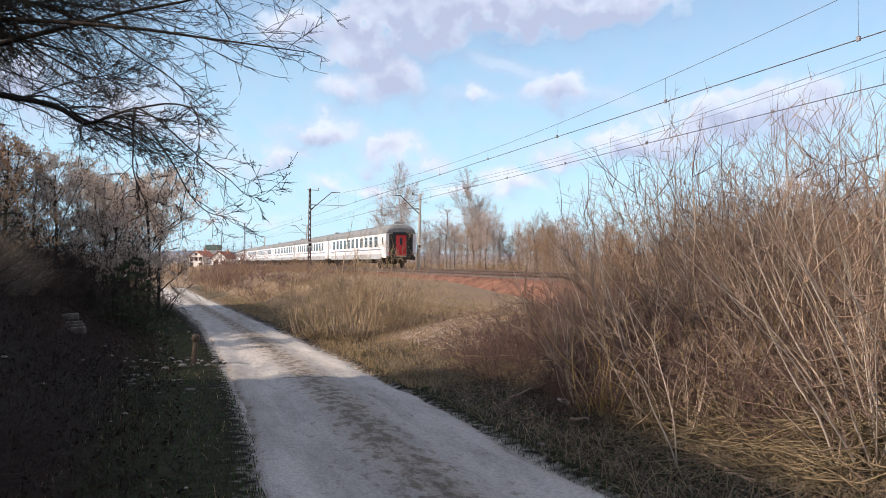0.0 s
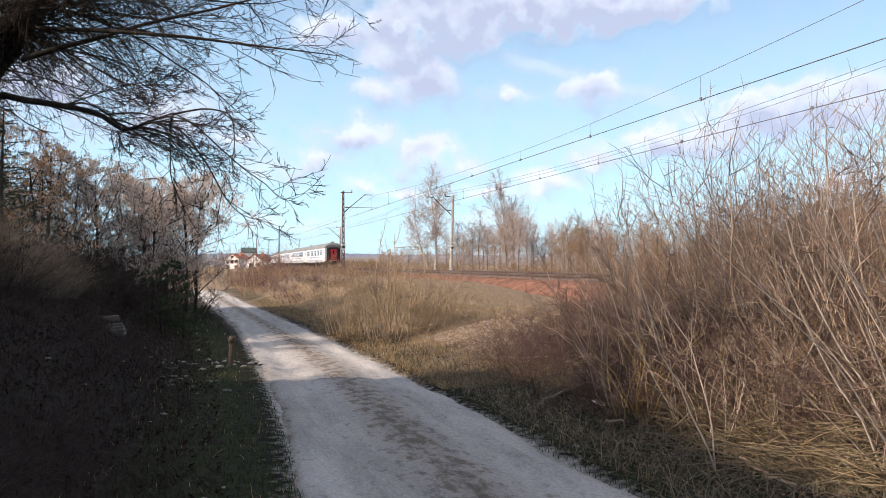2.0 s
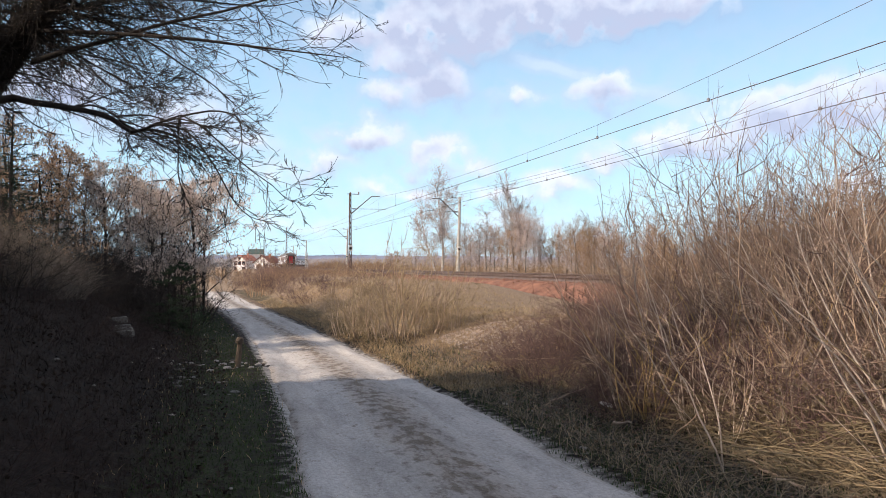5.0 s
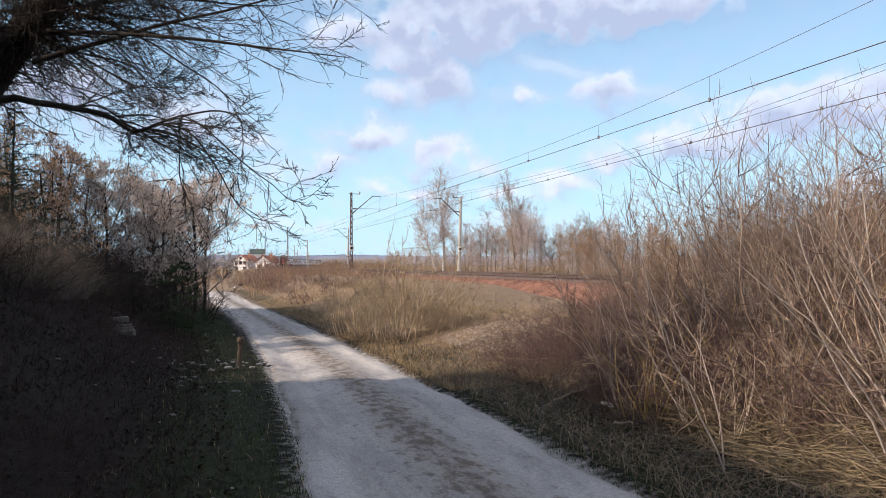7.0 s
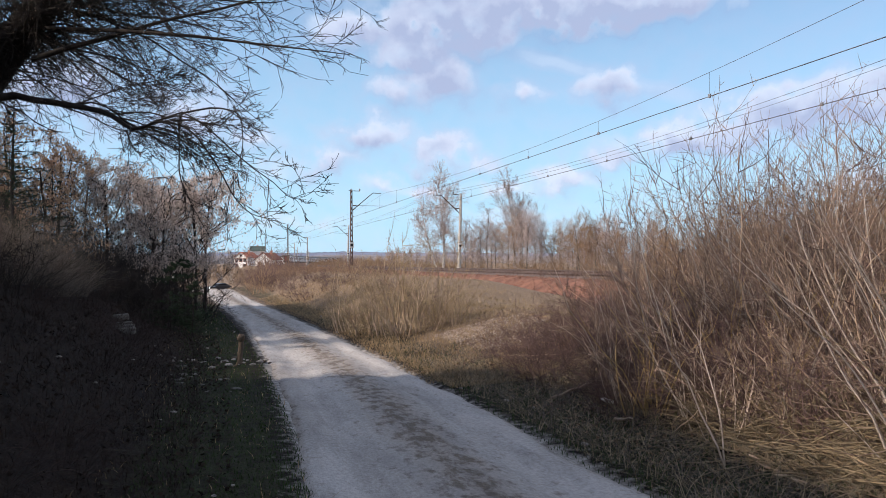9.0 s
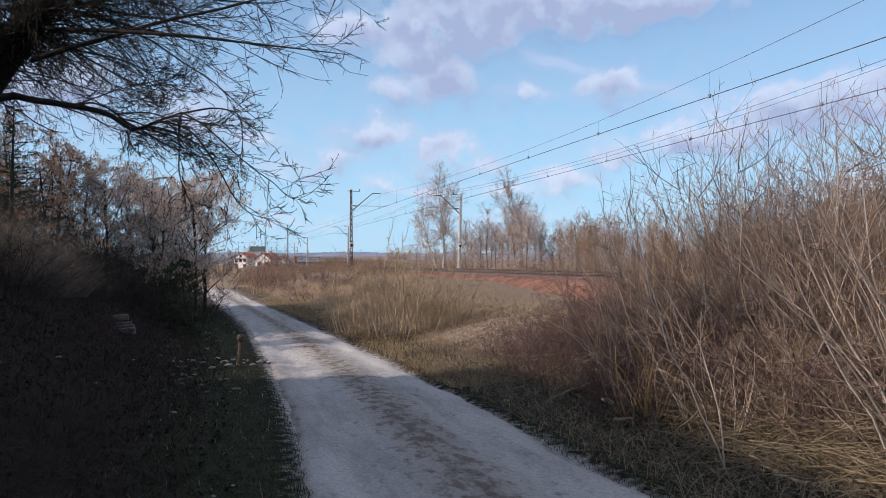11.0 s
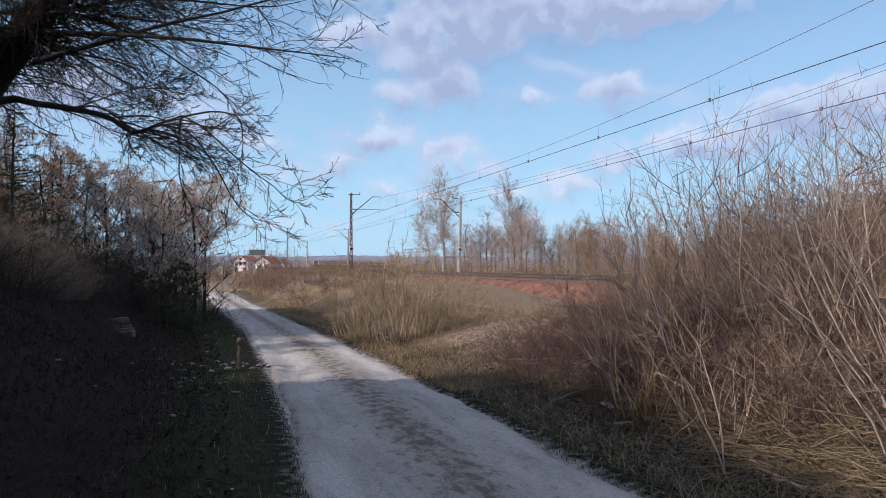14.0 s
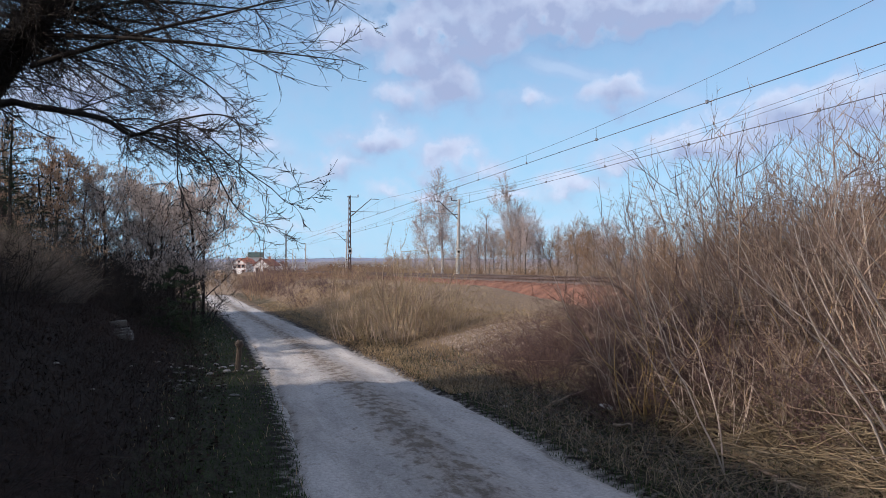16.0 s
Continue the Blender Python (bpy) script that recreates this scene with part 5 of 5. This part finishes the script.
def clutter():
    rng = np.random.default_rng(101)
    post = thing("post", pose(0.33, 12.15, float(ground_z(0.33, 12.15)), 2, 3, 20), "short weathered wooden post beside the path", "post")
    bm = bmesh.new()
    rod(bm, (0, 0, -0.15), (0.01, 0, 0.36), 0.05, 0.042, 10)
    part("shaft", bm, WOOD_OLD, post)
    bm = bmesh.new()
    bmesh.ops.create_icosphere(bm, subdivisions=2, radius=0.072, matrix=Matrix.Translation((0.01, 0, 0.41)) @ Matrix.Diagonal((0.95, 0.9, 1.05, 1)))
    for v in bm.verts:
        v.co += 0.02 * noise.noise_vector(v.co * 14)
    part("head", bm, WOOD_OLD, post, "frayed, rounded post top")
    # a low heap of earth and stones round the post
    for i in range(34):
        a, q = rng.uniform(0, 6.28), rng.uniform(0.1, 1.3)
        x, y = 0.25 + q * math.cos(a) * 0.9, 12.4 + q * math.sin(a) * 0.5
        ob = part("stone", rock(rng, rng.uniform(0.02, 0.07)), STONE if i % 3 else WOOD_OLD)
        ob.matrix_basis = pose(x, y, float(ground_z(x, y)) + 0.01, 0, 0, rng.uniform(0, 360))
        tagged(ob, "pale rough stone beside the path", "stone", "stones along the path")
    for i in range(60):
        y = rng.uniform(4.6, 22)
        u = rng.choice([-1, 1]) * rng.uniform(0.9, 1.9) if i % 3 else rng.uniform(1.8, 4.5)
        x = float(path_x(y)) + u
        ob = part("stone", rock(rng, rng.uniform(0.010, 0.032), 0.6), STONE)
        ob.matrix_basis = pose(x, y, float(ground_z(x, y)) + 0.012, 0, 0, rng.uniform(0, 360))
        tagged(ob, "pale rough stone at the edge of the path", "stone", "stones along the path")
    for i in range(16):
        y = rng.uniform(7, 14)
        x = float(path_x(y)) - rng.uniform(2.0, 4.6)
        ob = part("stone", rock(rng, rng.uniform(0.012, 0.04), 0.35), STONE)
        ob.matrix_basis = pose(x, y, float(ground_z(x, y)) + 0.02, 0, 0, rng.uniform(0, 360))
        tagged(ob, "pale stone on the shaded bank", "stone", "stones on the shaded bank")
    for i in range(20):
        y = rng.uniform(9.4, 11.6)
        x = -0.35 + 0.35 * (10.4 - y) + rng.normal(0, 0.3)
        ob = part("stone", rock(rng, rng.uniform(0.02, 0.065), 0.3), CONCRETE_DARK)
        ob.matrix_basis = pose(x, y, float(ground_z(x, y)) + 0.008, 0, 0, rng.uniform(0, 360))
        tagged(ob, "flat pale rubble stone at the foot of the bank", "stone", "rubble at the foot of the bank")
    # broken concrete steps on the bank
    for i, (x, y, w) in enumerate(((-1.5, 13.2, .2), (-1.55, 13.55, .2), (-1.6, 13.9, .18), (-1.75, 14.6, .2))):
        bm = bmesh.new()
        box(bm, -w, w, -0.09, 0.09, -0.08, 0.03, 0.01)
        ob = part("step", bm, CONCRETE_DARK)
        ob.matrix_basis = pose(x, y, float(ground_z(x, y)) + 0.03, 0, -4, -8 + 6 * i)
        tagged(ob, "broken pale concrete step set in the bank", "step", "steps in the bank")
    # fallen branches under the thicket
    for i in range(26):
        y = rng.uniform(4.4, 11)
        x = float(path_x(y)) + rng.uniform(1.7, 4.0)
        line = grow(rng, np.array([[0, 0, 0.03]]), np.array([[rng.normal(), rng.normal(), rng.uniform(0, .25)]]), np.array([rng.uniform(0.35, 0.8)]), 6, (0, 0, 0), 0.12)
        r = rng.uniform(0.006, 0.02)
        ob = new("fallen_branch", mesh_of("fallen_branch", *tubes(line, np.array([r]), np.array([r * 0.4]), 6), TWIG_TAN, smooth=True))
        ob.matrix_basis = pose(x, y, float(ground_z(x, y)))
        tagged(ob, "bare tan fallen branch in the straw", "branch", "fallen branches under the thicket")
    # a heap of broken pale canes at the foot of the thicket
    n = 1900
    x, y = rng.uniform(3.3, 6.0, n), rng.uniform(3.6, 6.2, n)
    keep = x - path_x(y) > 2.3 + 0.3 * rough(x, y, 1.0)
    x, y = x[keep], y[keep]
    n = len(x)
    base = np.stack([x, y, ground_z(x, y) + rng.uniform(0, 1, n) ** 2 * 0.35 * smoothstep(2.2, 3.2, x - path_x(y))], 1)
    a = rng.uniform(0, 2 * np.pi, n)
    lines = grow(rng, base, np.stack([np.cos(a), np.sin(a), rng.normal(0.25, 0.45, n)], 1), rng.uniform(0.25, 0.95, n), 5, (0, 0, -0.10), 0.13)
    lines[:, :, 2] = np.maximum(lines[:, :, 2], ground_z(lines[:, :, 0], lines[:, :, 1]) + 0.01)
    r = rng.uniform(0.003, 0.007, n)
    tagged(new("broken_canes", mesh_of("broken_canes", *tubes(lines, r, r * 0.6, 4), CANE)), "tangled heap of broken pale canes and straw", "dead canes", kind="stuff")
    ob = part("paper_scrap", rock(rng, 0.07, 0.3), PLASTER_WHITE)
    ob.matrix_basis = pose(4.0, 7.1, float(ground_z(4.0, 7.1)) + 0.05, 10, 5, 30)
    tagged(ob, "crumpled white scrap among the leaves", "litter")


def house(x, y, z, w, d, eave, ridge, wall, roof, turn, label, windows):
    """A gabled house with openings in its near side; z: its foot."""
    root = thing("house", pose(x, y, z, 0, 0, turn), label, "house", "far houses")
    bm = bmesh.new()
    v = [bm.verts.new(c) for c in ((-w / 2, -d / 2, 0), (w / 2, -d / 2, 0), (w / 2, d / 2, 0), (-w / 2, d / 2, 0), (-w / 2, -d / 2, eave), (w / 2, -d / 2, eave), (w / 2, d / 2, eave), (-w / 2, d / 2, eave), (0, -d / 2, ridge - 0.15), (0, d / 2, ridge - 0.15))]
    for f in ((0, 1, 5, 8, 4), (2, 3, 7, 9, 6), (1, 2, 6, 5), (3, 0, 4, 7)):
        bm.faces.new([v[i] for i in f])
    part("wall", bm, wall, root)
    for s in (-1, 1):
        bm = bmesh.new()
        o = 0.5
        k = (ridge - eave) / (w / 2)
        a = [(s * (w / 2 + o), eave - o * k), (0, ridge)]
        q = [bm.verts.new((px, py, pz + dz)) for dz in (0, 0.18) for px, pz in a for py in (-d / 2 - o, d / 2 + o)]
        for f in ((0, 1, 3, 2), (4, 6, 7, 5), (0, 4, 5, 1), (2, 3, 7, 6), (0, 2, 6, 4), (1, 5, 7, 3)):
            bm.faces.new([q[i] for i in f])
        bmesh.ops.recalc_face_normals(bm, faces=bm.faces)
        part("roof", bm, roof, root)
    bm = bmesh.new()
    box(bm, w * 0.15, w * 0.15 + 0.6, -0.3, 0.3, ridge - 1.2, ridge + 0.9)
    part("chimney", bm, PLASTER_ORANGE, root)
    for wx, wz, ww, wh in windows:
        bm = bmesh.new()
        box(bm, wx - ww / 2 - 0.1, wx + ww / 2 + 0.1, -d / 2 - 0.05, -d / 2 + 0.1, wz - 0.1, wz + wh + 0.1)
        f = part("window", bm, PLASTER_ORANGE, root)
        bm = bmesh.new()
        box(bm, wx - ww / 2, wx + ww / 2, -d / 2 - 0.08, -d / 2 - 0.04, wz, wz + wh)
        part("pane", bm, GLASS, f)


def houses():
    house(11.9, 330, -1.4, 7.0, 8, 5.3, 7.4, PLASTER_WHITE, ROOF_ORANGE, -38, "white house with an orange-red roof and orange panels", [(-2.1, 3.4, 1.5, 1.4), (0, 3.4, 1.5, 1.4), (2.1, 3.4, 1.5, 1.4), (-2.1, 1.0, 1.4, 1.4), (2.1, 1.0, 1.4, 1.4), (0, 5.7, 1.1, 0.8)])
    house(19.6, 306, -1.4, 7.6, 7, 4.4, 6.9, PLASTER_WHITE, ROOF_RED, -40, "white house with a dark red roof", [(-1.8, 1.8, 1.6, 1.5), (1.8, 1.8, 1.6, 1.5)])
    house(20.0, 400, -0.5, 9, 7, 8.3, 10.6, PLASTER_WHITE, ROOF_GREEN, 88, "long white house with a green roof", [(-2, 4, 1.4, 1.4), (2, 4, 1.4, 1.4)])
    house(29.5, 360, -1.5, 6.5, 8, 4.0, 6.0, PLASTER_WHITE, ROOF_DARK, -12, "small white house with a dark roof", [(0, 1.6, 1.4, 1.4)])


def car():
    """A small dark car about its middle, wheels on z 0, its front towards -y."""
    root = thing("car", label="small dark car with a lit headlight", category="car")
    bm = bmesh.new()
    side = [(-2.0, 0.35), (-2.05, 0.65), (-1.95, 0.82), (-1.0, 0.95), (-0.35, 1.40), (0.9, 1.45), (1.6, 1.05), (2.0, 0.95), (2.05, 0.4)]
    rings = []
    for x, q in ((-0.82, 0.9), (-0.78, 1.0), (0.78, 1.0), (0.82, 0.9)):
        rings.append([bm.verts.new((x * (0.86 if z > 1.1 else 1), y, 0.35 + (z - 0.35) * (q if z > 0.9 else 1))) for y, z in side])
    for a, b in zip(rings, rings[1:]):
        for i in range(len(side)):
            j = (i + 1) % len(side)
            bm.faces.new((a[i], a[j], b[j], b[i]))
    bm.faces.new(rings[0][::-1])
    bm.faces.new(rings[-1])
    bmesh.ops.recalc_face_normals(bm, faces=bm.faces)
    part("body", bm, CAR_PAINT, root)
    bm = bmesh.new()
    q = [bm.verts.new(c) for c in ((-0.66, -0.97, 0.99), (0.66, -0.97, 0.99), (0.58, -0.42, 1.37), (-0.58, -0.42, 1.37))]
    bm.faces.new(q)
    bmesh.ops.solidify(bm, geom=bm.faces, thickness=0.03)
    part("windscreen", bm, GLASS, root)
    for s in (-1, 1):
        bm = bmesh.new()
        box(bm, s * 0.735 - 0.02, s * 0.735 + 0.02, -0.4, 0.95, 1.02, 1.34)
        part("side_window", bm, GLASS, root)
        bm = bmesh.new()
        rod(bm, (s * 0.55, -2.03, 0.68), (s * 0.55, -2.09, 0.68), 0.12, 0.11, 12)
        part("headlight", bm, HEADLIGHT, root, "lit white headlight")
        for y in (-1.25, 1.25):
            bm = bmesh.new()
            rod(bm, (s * 0.68, y, 0.31), (s * 0.85, y, 0.31), 0.31, 0.31, 18)
            wheel = part("wheel", bm, RUBBER, root)
            bm = bmesh.new()
            rod(bm, (s * 0.84, y, 0.31), (s * 0.86, y, 0.31), 0.19, 0.17, 12)
            part("rim", bm, GALV, wheel)
    return root


thicket()
middle_bushes()
left_bank()
far_trees()
overhanging_tree()
leafy_shrubs()
conifers()
houses()
CAR = car()
grass()
clutter()

# ---------------------------------------------------------------- clouds and far hills
def build_clouds():
    """A high cloud layer on a wide shell: soft heaps and streaks, by bearing and height in degrees."""
    r, az, el = 4200.0, np.radians(np.arange(-180, 181, 3.0)), np.radians(np.arange(-1, 90, 2.5))
    ga, ge = np.meshgrid(az, el)
    v = np.stack([r * np.sin(ga) * np.cos(ge), r * np.cos(ga) * np.cos(ge), r * np.sin(ge)], -1)
    nx = len(az)
    i = (np.arange(len(el) - 1)[:, None] * nx + np.arange(nx - 1)[None]).ravel()
    faces = np.stack([i, i + nx, i + nx + 1, i + 1], 1)
    m = bpy.data.materials.new("cloud")
    m.use_nodes = True
    nt = m.node_tree
    n, l = nt.nodes, nt.links
    n.remove(n["Principled BSDF"])
    uvn = n.new("ShaderNodeUVMap")
    warp = n.new("ShaderNodeTexNoise")
    warp.inputs["Scale"].default_value, warp.inputs["Detail"].default_value = 0.30, 6
    l.new(uvn.outputs[0], warp.inputs[0])

    def vm(op, a, b, scale=None):
        k = n.new("ShaderNodeVectorMath")
        k.operation = op
        l.new(a, k.inputs[0])
        if isinstance(b, tuple):
            k.inputs[1].default_value = b
        elif b is not None:
            l.new(b, k.inputs[1])
        if scale is not None:
            k.inputs["Scale"].default_value = scale
        return k.outputs["Value"] if op == "LENGTH" else k.outputs["Vector"]

    def ma(op, a, b, c=None):
        k = n.new("ShaderNodeMath")
        k.operation = op
        for s, x in zip(k.inputs, (a, b, c)):
            if x is None:
                continue
            if isinstance(x, (int, float)):
                s.default_value = x
            else:
                l.new(x, s)
        return k.outputs[0]

    off = vm("SCALE", vm("SUBTRACT", warp.outputs["Color"], (0.5, 0.5, 0.5)), None, 4.5)
    at = vm("ADD", uvn.outputs[0], off)
    # bearing, height, half width, half height, weight
    heaps = [(17.2, 18.0, 6.5, 2.5, 1.5), (14.6, 16.2, 3.2, 1.7, 1.25), (16, 22, 10, 3, 1.3), (31, 22.3, 11, 2.8, 1.3), (10.0, 17.6, 4.2, 1.8, 1.0), (24.6, 19.0, 5.2, 1.7, 1.4), (31.4, 18.8, 7.6, 1.8, 1.4), (22.0, 19.6, 6.0, 1.6, 1.1),
             (16.4, 14.0, 3.4, 2.3, 1.15), (13.0, 13.2, 2.4, 1.6, 0.8), (22.9, 12.7, 3.0, 1.1, 0.72), (29.7, 12.9, 3.8, 1.7, 0.95),
             (16.6, 8.6, 3.6, 1.5, 1.0), (11.1, 9.8, 4.0, 1.6, 1.05), (7.3, 7.8, 3.9, 1.3, 0.9), (13.7, 5.9, 4.0, 0.9, 0.85), (21.2, 5.8, 3.2, 0.7, 0.7), (19.8, 8.0, 2.4, 0.8, 0.7),
             (25.9, 6.4, 3.2, 0.9, 0.95), (29.7, 8.1, 2.8, 1.0, 1.0), (34.2, 9.0, 5.7, 1.5, 1.15), (38.6, 9.8, 4.0, 1.7, 1.15), (42.2, 10.6, 5.7, 2.2, 1.2), (46.0, 10.7, 4.8, 2.5, 1.15),
             (3.9, 7.2, 2.9, 1.0, 0.6), (5.5, 3.0, 5.0, 0.6, 0.5), (2.6, 9.7, 2.9, 1.3, 0.7), (-3.3, 10.9, 5.8, 2.6, 0.8), (-10.6, 12.2, 5.5, 3.5, 0.9),
             (46.6, 5.3, 4.0, 1.1, 0.6), (22.0, 4.1, 3.9, 0.5, 0.5), (60, 20, 8, 4, 1), (70, 10, 9, 4, 1), (-35, 16, 9, 5, 1), (4, 27, 10, 3, 1.1), (30, 30, 12, 4, 1.1), (-20, 25, 9, 5, 1)]
    def heaped(place):
        total = None
        for a, e, w, h, k in heaps:
            d = vm("LENGTH", vm("DIVIDE", vm("SUBTRACT", place, (a, e, 0)), (w, h, 1)), None)
            g = ma("MULTIPLY", ma("MAXIMUM", ma("SUBTRACT", 1.4, d), 0.0), k)
            total = g if total is None else ma("SMOOTH_MAX", total, g, 0.3)
        return total

    total = heaped(at)
    above = heaped(vm("ADD", at, (-0.3, 1.0, 0)))
    fine = n.new("ShaderNodeTexNoise")
    fine.inputs["Scale"].default_value, fine.inputs["Detail"].default_value = 0.55, 6
    l.new(uvn.outputs[0], fine.inputs[0])
    thin = n.new("ShaderNodeTexNoise")
    thin.inputs["Scale"].default_value, thin.inputs["Detail"].default_value = 1.0, 5
    mp = n.new("ShaderNodeMapping")
    mp.inputs["Rotation"].default_value, mp.inputs["Scale"].default_value = (0, 0, radians(8)), (0.10, 0.7, 1)
    l.new(uvn.outputs[0], mp.inputs[0])
    l.new(mp.outputs[0], thin.inputs[0])
    body = ma("MULTIPLY_ADD", ma("SUBTRACT", fine.outputs[0], 0.5), 0.85, ma("MINIMUM", ma("MULTIPLY", total, 1.2), 1.1))
    rp = n.new("ShaderNodeMapRange")
    rp.interpolation_type = "SMOOTHSTEP"
    rp.inputs["From Min"].default_value, rp.inputs["From Max"].default_value = -0.05, 1.2
    rp.inputs["To Max"].default_value = 0.95
    l.new(body, rp.inputs["Value"])
    rt = n.new("ShaderNodeMapRange")
    rt.inputs["From Min"].default_value, rt.inputs["From Max"].default_value, rt.inputs["To Max"].default_value = 0.45, 0.8, 0.4
    l.new(thin.outputs[0], rt.inputs["Value"])
    sepuv = n.new("ShaderNodeSeparateXYZ")
    l.new(uvn.outputs[0], sepuv.inputs[0])
    low = n.new("ShaderNodeMapRange")
    low.inputs["From Min"].default_value, low.inputs["From Max"].default_value = 30.0, 3.0
    low.inputs["To Max"].default_value = 0.85
    l.new(sepuv.outputs[1], low.inputs["Value"])
    # one long thin streak of high cloud
    slope = ma("ABSOLUTE", ma("ADD", ma("MULTIPLY_ADD", sepuv.outputs[0], 0.29, -22.9), ma("MULTIPLY_ADD", warp.outputs[0], 1.2, sepuv.outputs[1])), 0.0)
    wide = n.new("ShaderNodeMapRange")
    wide.interpolation_type = "SMOOTHSTEP"
    wide.inputs["From Min"].default_value, wide.inputs["From Max"].default_value, wide.inputs["To Max"].default_value = 1.2, 0.1, 0.6
    l.new(slope, wide.inputs["Value"])
    reach = n.new("ShaderNodeMapRange")
    reach.interpolation_type = "SMOOTHSTEP"
    reach.inputs["From Min"].default_value, reach.inputs["From Max"].default_value = 12.0, 4.0
    l.new(ma("ABSOLUTE", ma("SUBTRACT", sepuv.outputs[0], 29.0), 0.0), reach.inputs["Value"])
    streak = ma("MULTIPLY", wide.outputs[0], reach.outputs[0])
    veil = ma("MAXIMUM", rt.outputs[0], low.outputs[0])
    cover = ma("MAXIMUM", ma("MAXIMUM", rp.outputs[0], veil), streak)

    def step(lo, hi, value):
        k = n.new("ShaderNodeMapRange")
        k.interpolation_type = "SMOOTHSTEP"
        k.inputs["From Min"].default_value, k.inputs["From Max"].default_value = lo, hi
        l.new(value, k.inputs["Value"])
        return k.outputs[0]
    # unseen cloud added overhead and all round to brighten shade, clear of the sun
    wide_noise = n.new("ShaderNodeTexNoise")
    wide_noise.inputs["Scale"].default_value, wide_noise.inputs["Detail"].default_value = 0.07, 6
    l.new(uvn.outputs[0], wide_noise.inputs[0])
    beside = step(48, 66, ma("ABSOLUTE", ma("SUBTRACT", sepuv.outputs[0], 22.0), 0.0))
    over = ma("MAXIMUM", step(27, 38, sepuv.outputs[1]), beside)
    cover = ma("MAXIMUM", cover, ma("MULTIPLY", over, step(0.43, 0.60, wide_noise.outputs[0])))
    gap = vm("LENGTH", vm("DIVIDE", vm("SUBTRACT", uvn.outputs[0], (SUN_AZ, SUN_EL, 0)), (22, 13, 1)), None)
    cover = ma("MULTIPLY", cover, step(0.7, 1.3, gap))
    # sunlit tops are white, what lies under more cloud is grey
    shade = n.new("ShaderNodeValToRGB")
    e = shade.color_ramp.elements
    e[0].position, e[0].color = 0.12, (0.74, 0.84, 0.98, 1)
    e[1].position, e[1].color = 0.8, (0.42, 0.505, 0.70, 1)
    l.new(ma("MULTIPLY_ADD", ma("SUBTRACT", fine.outputs[0], 0.5), 0.9, ma("MULTIPLY", above, 0.62)), shade.inputs[0])
    em, tr, mix = n.new("ShaderNodeEmission"), n.new("ShaderNodeBsdfTransparent"), n.new("ShaderNodeMixShader")
    em.inputs[1].default_value = 1.0
    tint = n.new("ShaderNodeMix")
    tint.data_type = "RGBA"
    l.new(ma("MAXIMUM", ma("MAXIMUM", rp.outputs[0], over), streak), tint.inputs["Factor"])
    tint.inputs["A"].default_value = (0.42, 0.78, 1.0, 1)
    l.new(shade.outputs[0], tint.inputs["B"])
    l.new(tint.outputs["Result"], em.inputs[0])
    l.new(cover, mix.inputs[0])
    l.new(tr.outputs[0], mix.inputs[1])
    l.new(em.outputs[0], mix.inputs[2])
    l.new(mix.outputs[0], n["Material Output"].inputs[0])
    me = mesh_of("backdrop_clouds", v, faces, m, smooth=True)
    uv = me.uv_layers.new(name="bearing")
    deg = np.degrees(np.stack([ga, ge], -1)).reshape(-1, 2).astype(np.float32)
    uv.data.foreach_set("uv", deg[faces.ravel()].ravel())
    return tagged(new("backdrop_clouds", me), "drifting grey and white clouds in a blue sky", "clouds", kind="structure")


CLOUDS = build_clouds()


def build_hills():
    # both ridges are paled, the hill also blued, to paint in haze
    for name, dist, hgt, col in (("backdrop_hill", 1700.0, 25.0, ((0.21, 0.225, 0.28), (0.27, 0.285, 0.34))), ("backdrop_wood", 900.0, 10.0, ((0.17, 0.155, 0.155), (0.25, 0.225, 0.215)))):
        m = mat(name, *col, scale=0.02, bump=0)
        az = np.radians(np.linspace(-50, 75, 500))
        h = hgt * (0.95 + 0.07 * np.sin(az * 9) + 0.05 * np.sin(az * 41 + 1)) + np.random.default_rng(3).uniform(0, hgt * 0.09, len(az))
        p = np.stack([dist * np.sin(az), dist * np.cos(az)], 1)
        q = p * 1.08
        v = np.concatenate([np.c_[p, np.zeros(len(az))], np.c_[p * 1.01, h * 0.8], np.c_[q, h], np.c_[q * 1.1, h * 0]])
        k = len(az)
        i = np.arange(k - 1)
        f = np.concatenate([np.stack([i + a * k, i + 1 + a * k, i + 1 + (a + 1) * k, i + (a + 1) * k], 1) for a in range(3)])
        tagged(new(name, mesh_of(name, v, f, m)), "far wooded ridge with winter haze put into its colour", "hills", kind="structure")


build_hills()


# ---------------------------------------------------------------- what moves
def motions():
    for i, ob in enumerate(TRAIN):
        walk(ob, [(0.5 * k, coach_pose(i, 0.5 * k)) for k in range(33)])
    drive = ((0, 9.0, 172, -40), (4, 7.2, 160, -45), (7.3, 4.9, 147, -50), (8.1, 3.9, 141, -56), (8.6, 0.9, 135, -60), (9.2, 0.1, 133, -62), (10.5, -5.0, 128, -68), (13, -18, 122, -72), (16, -34, 117, -75))
    walk(CAR, [(t, pose(x, y, -3.38, 0, 0, turn)) for t, x, y, turn in drive])
    walk(CLOUDS, [(t, pose(0, 0, 0, 0, 0, -0.09 * (t - 7))) for t in (0, 4, 8, 12, 16)])


motions()
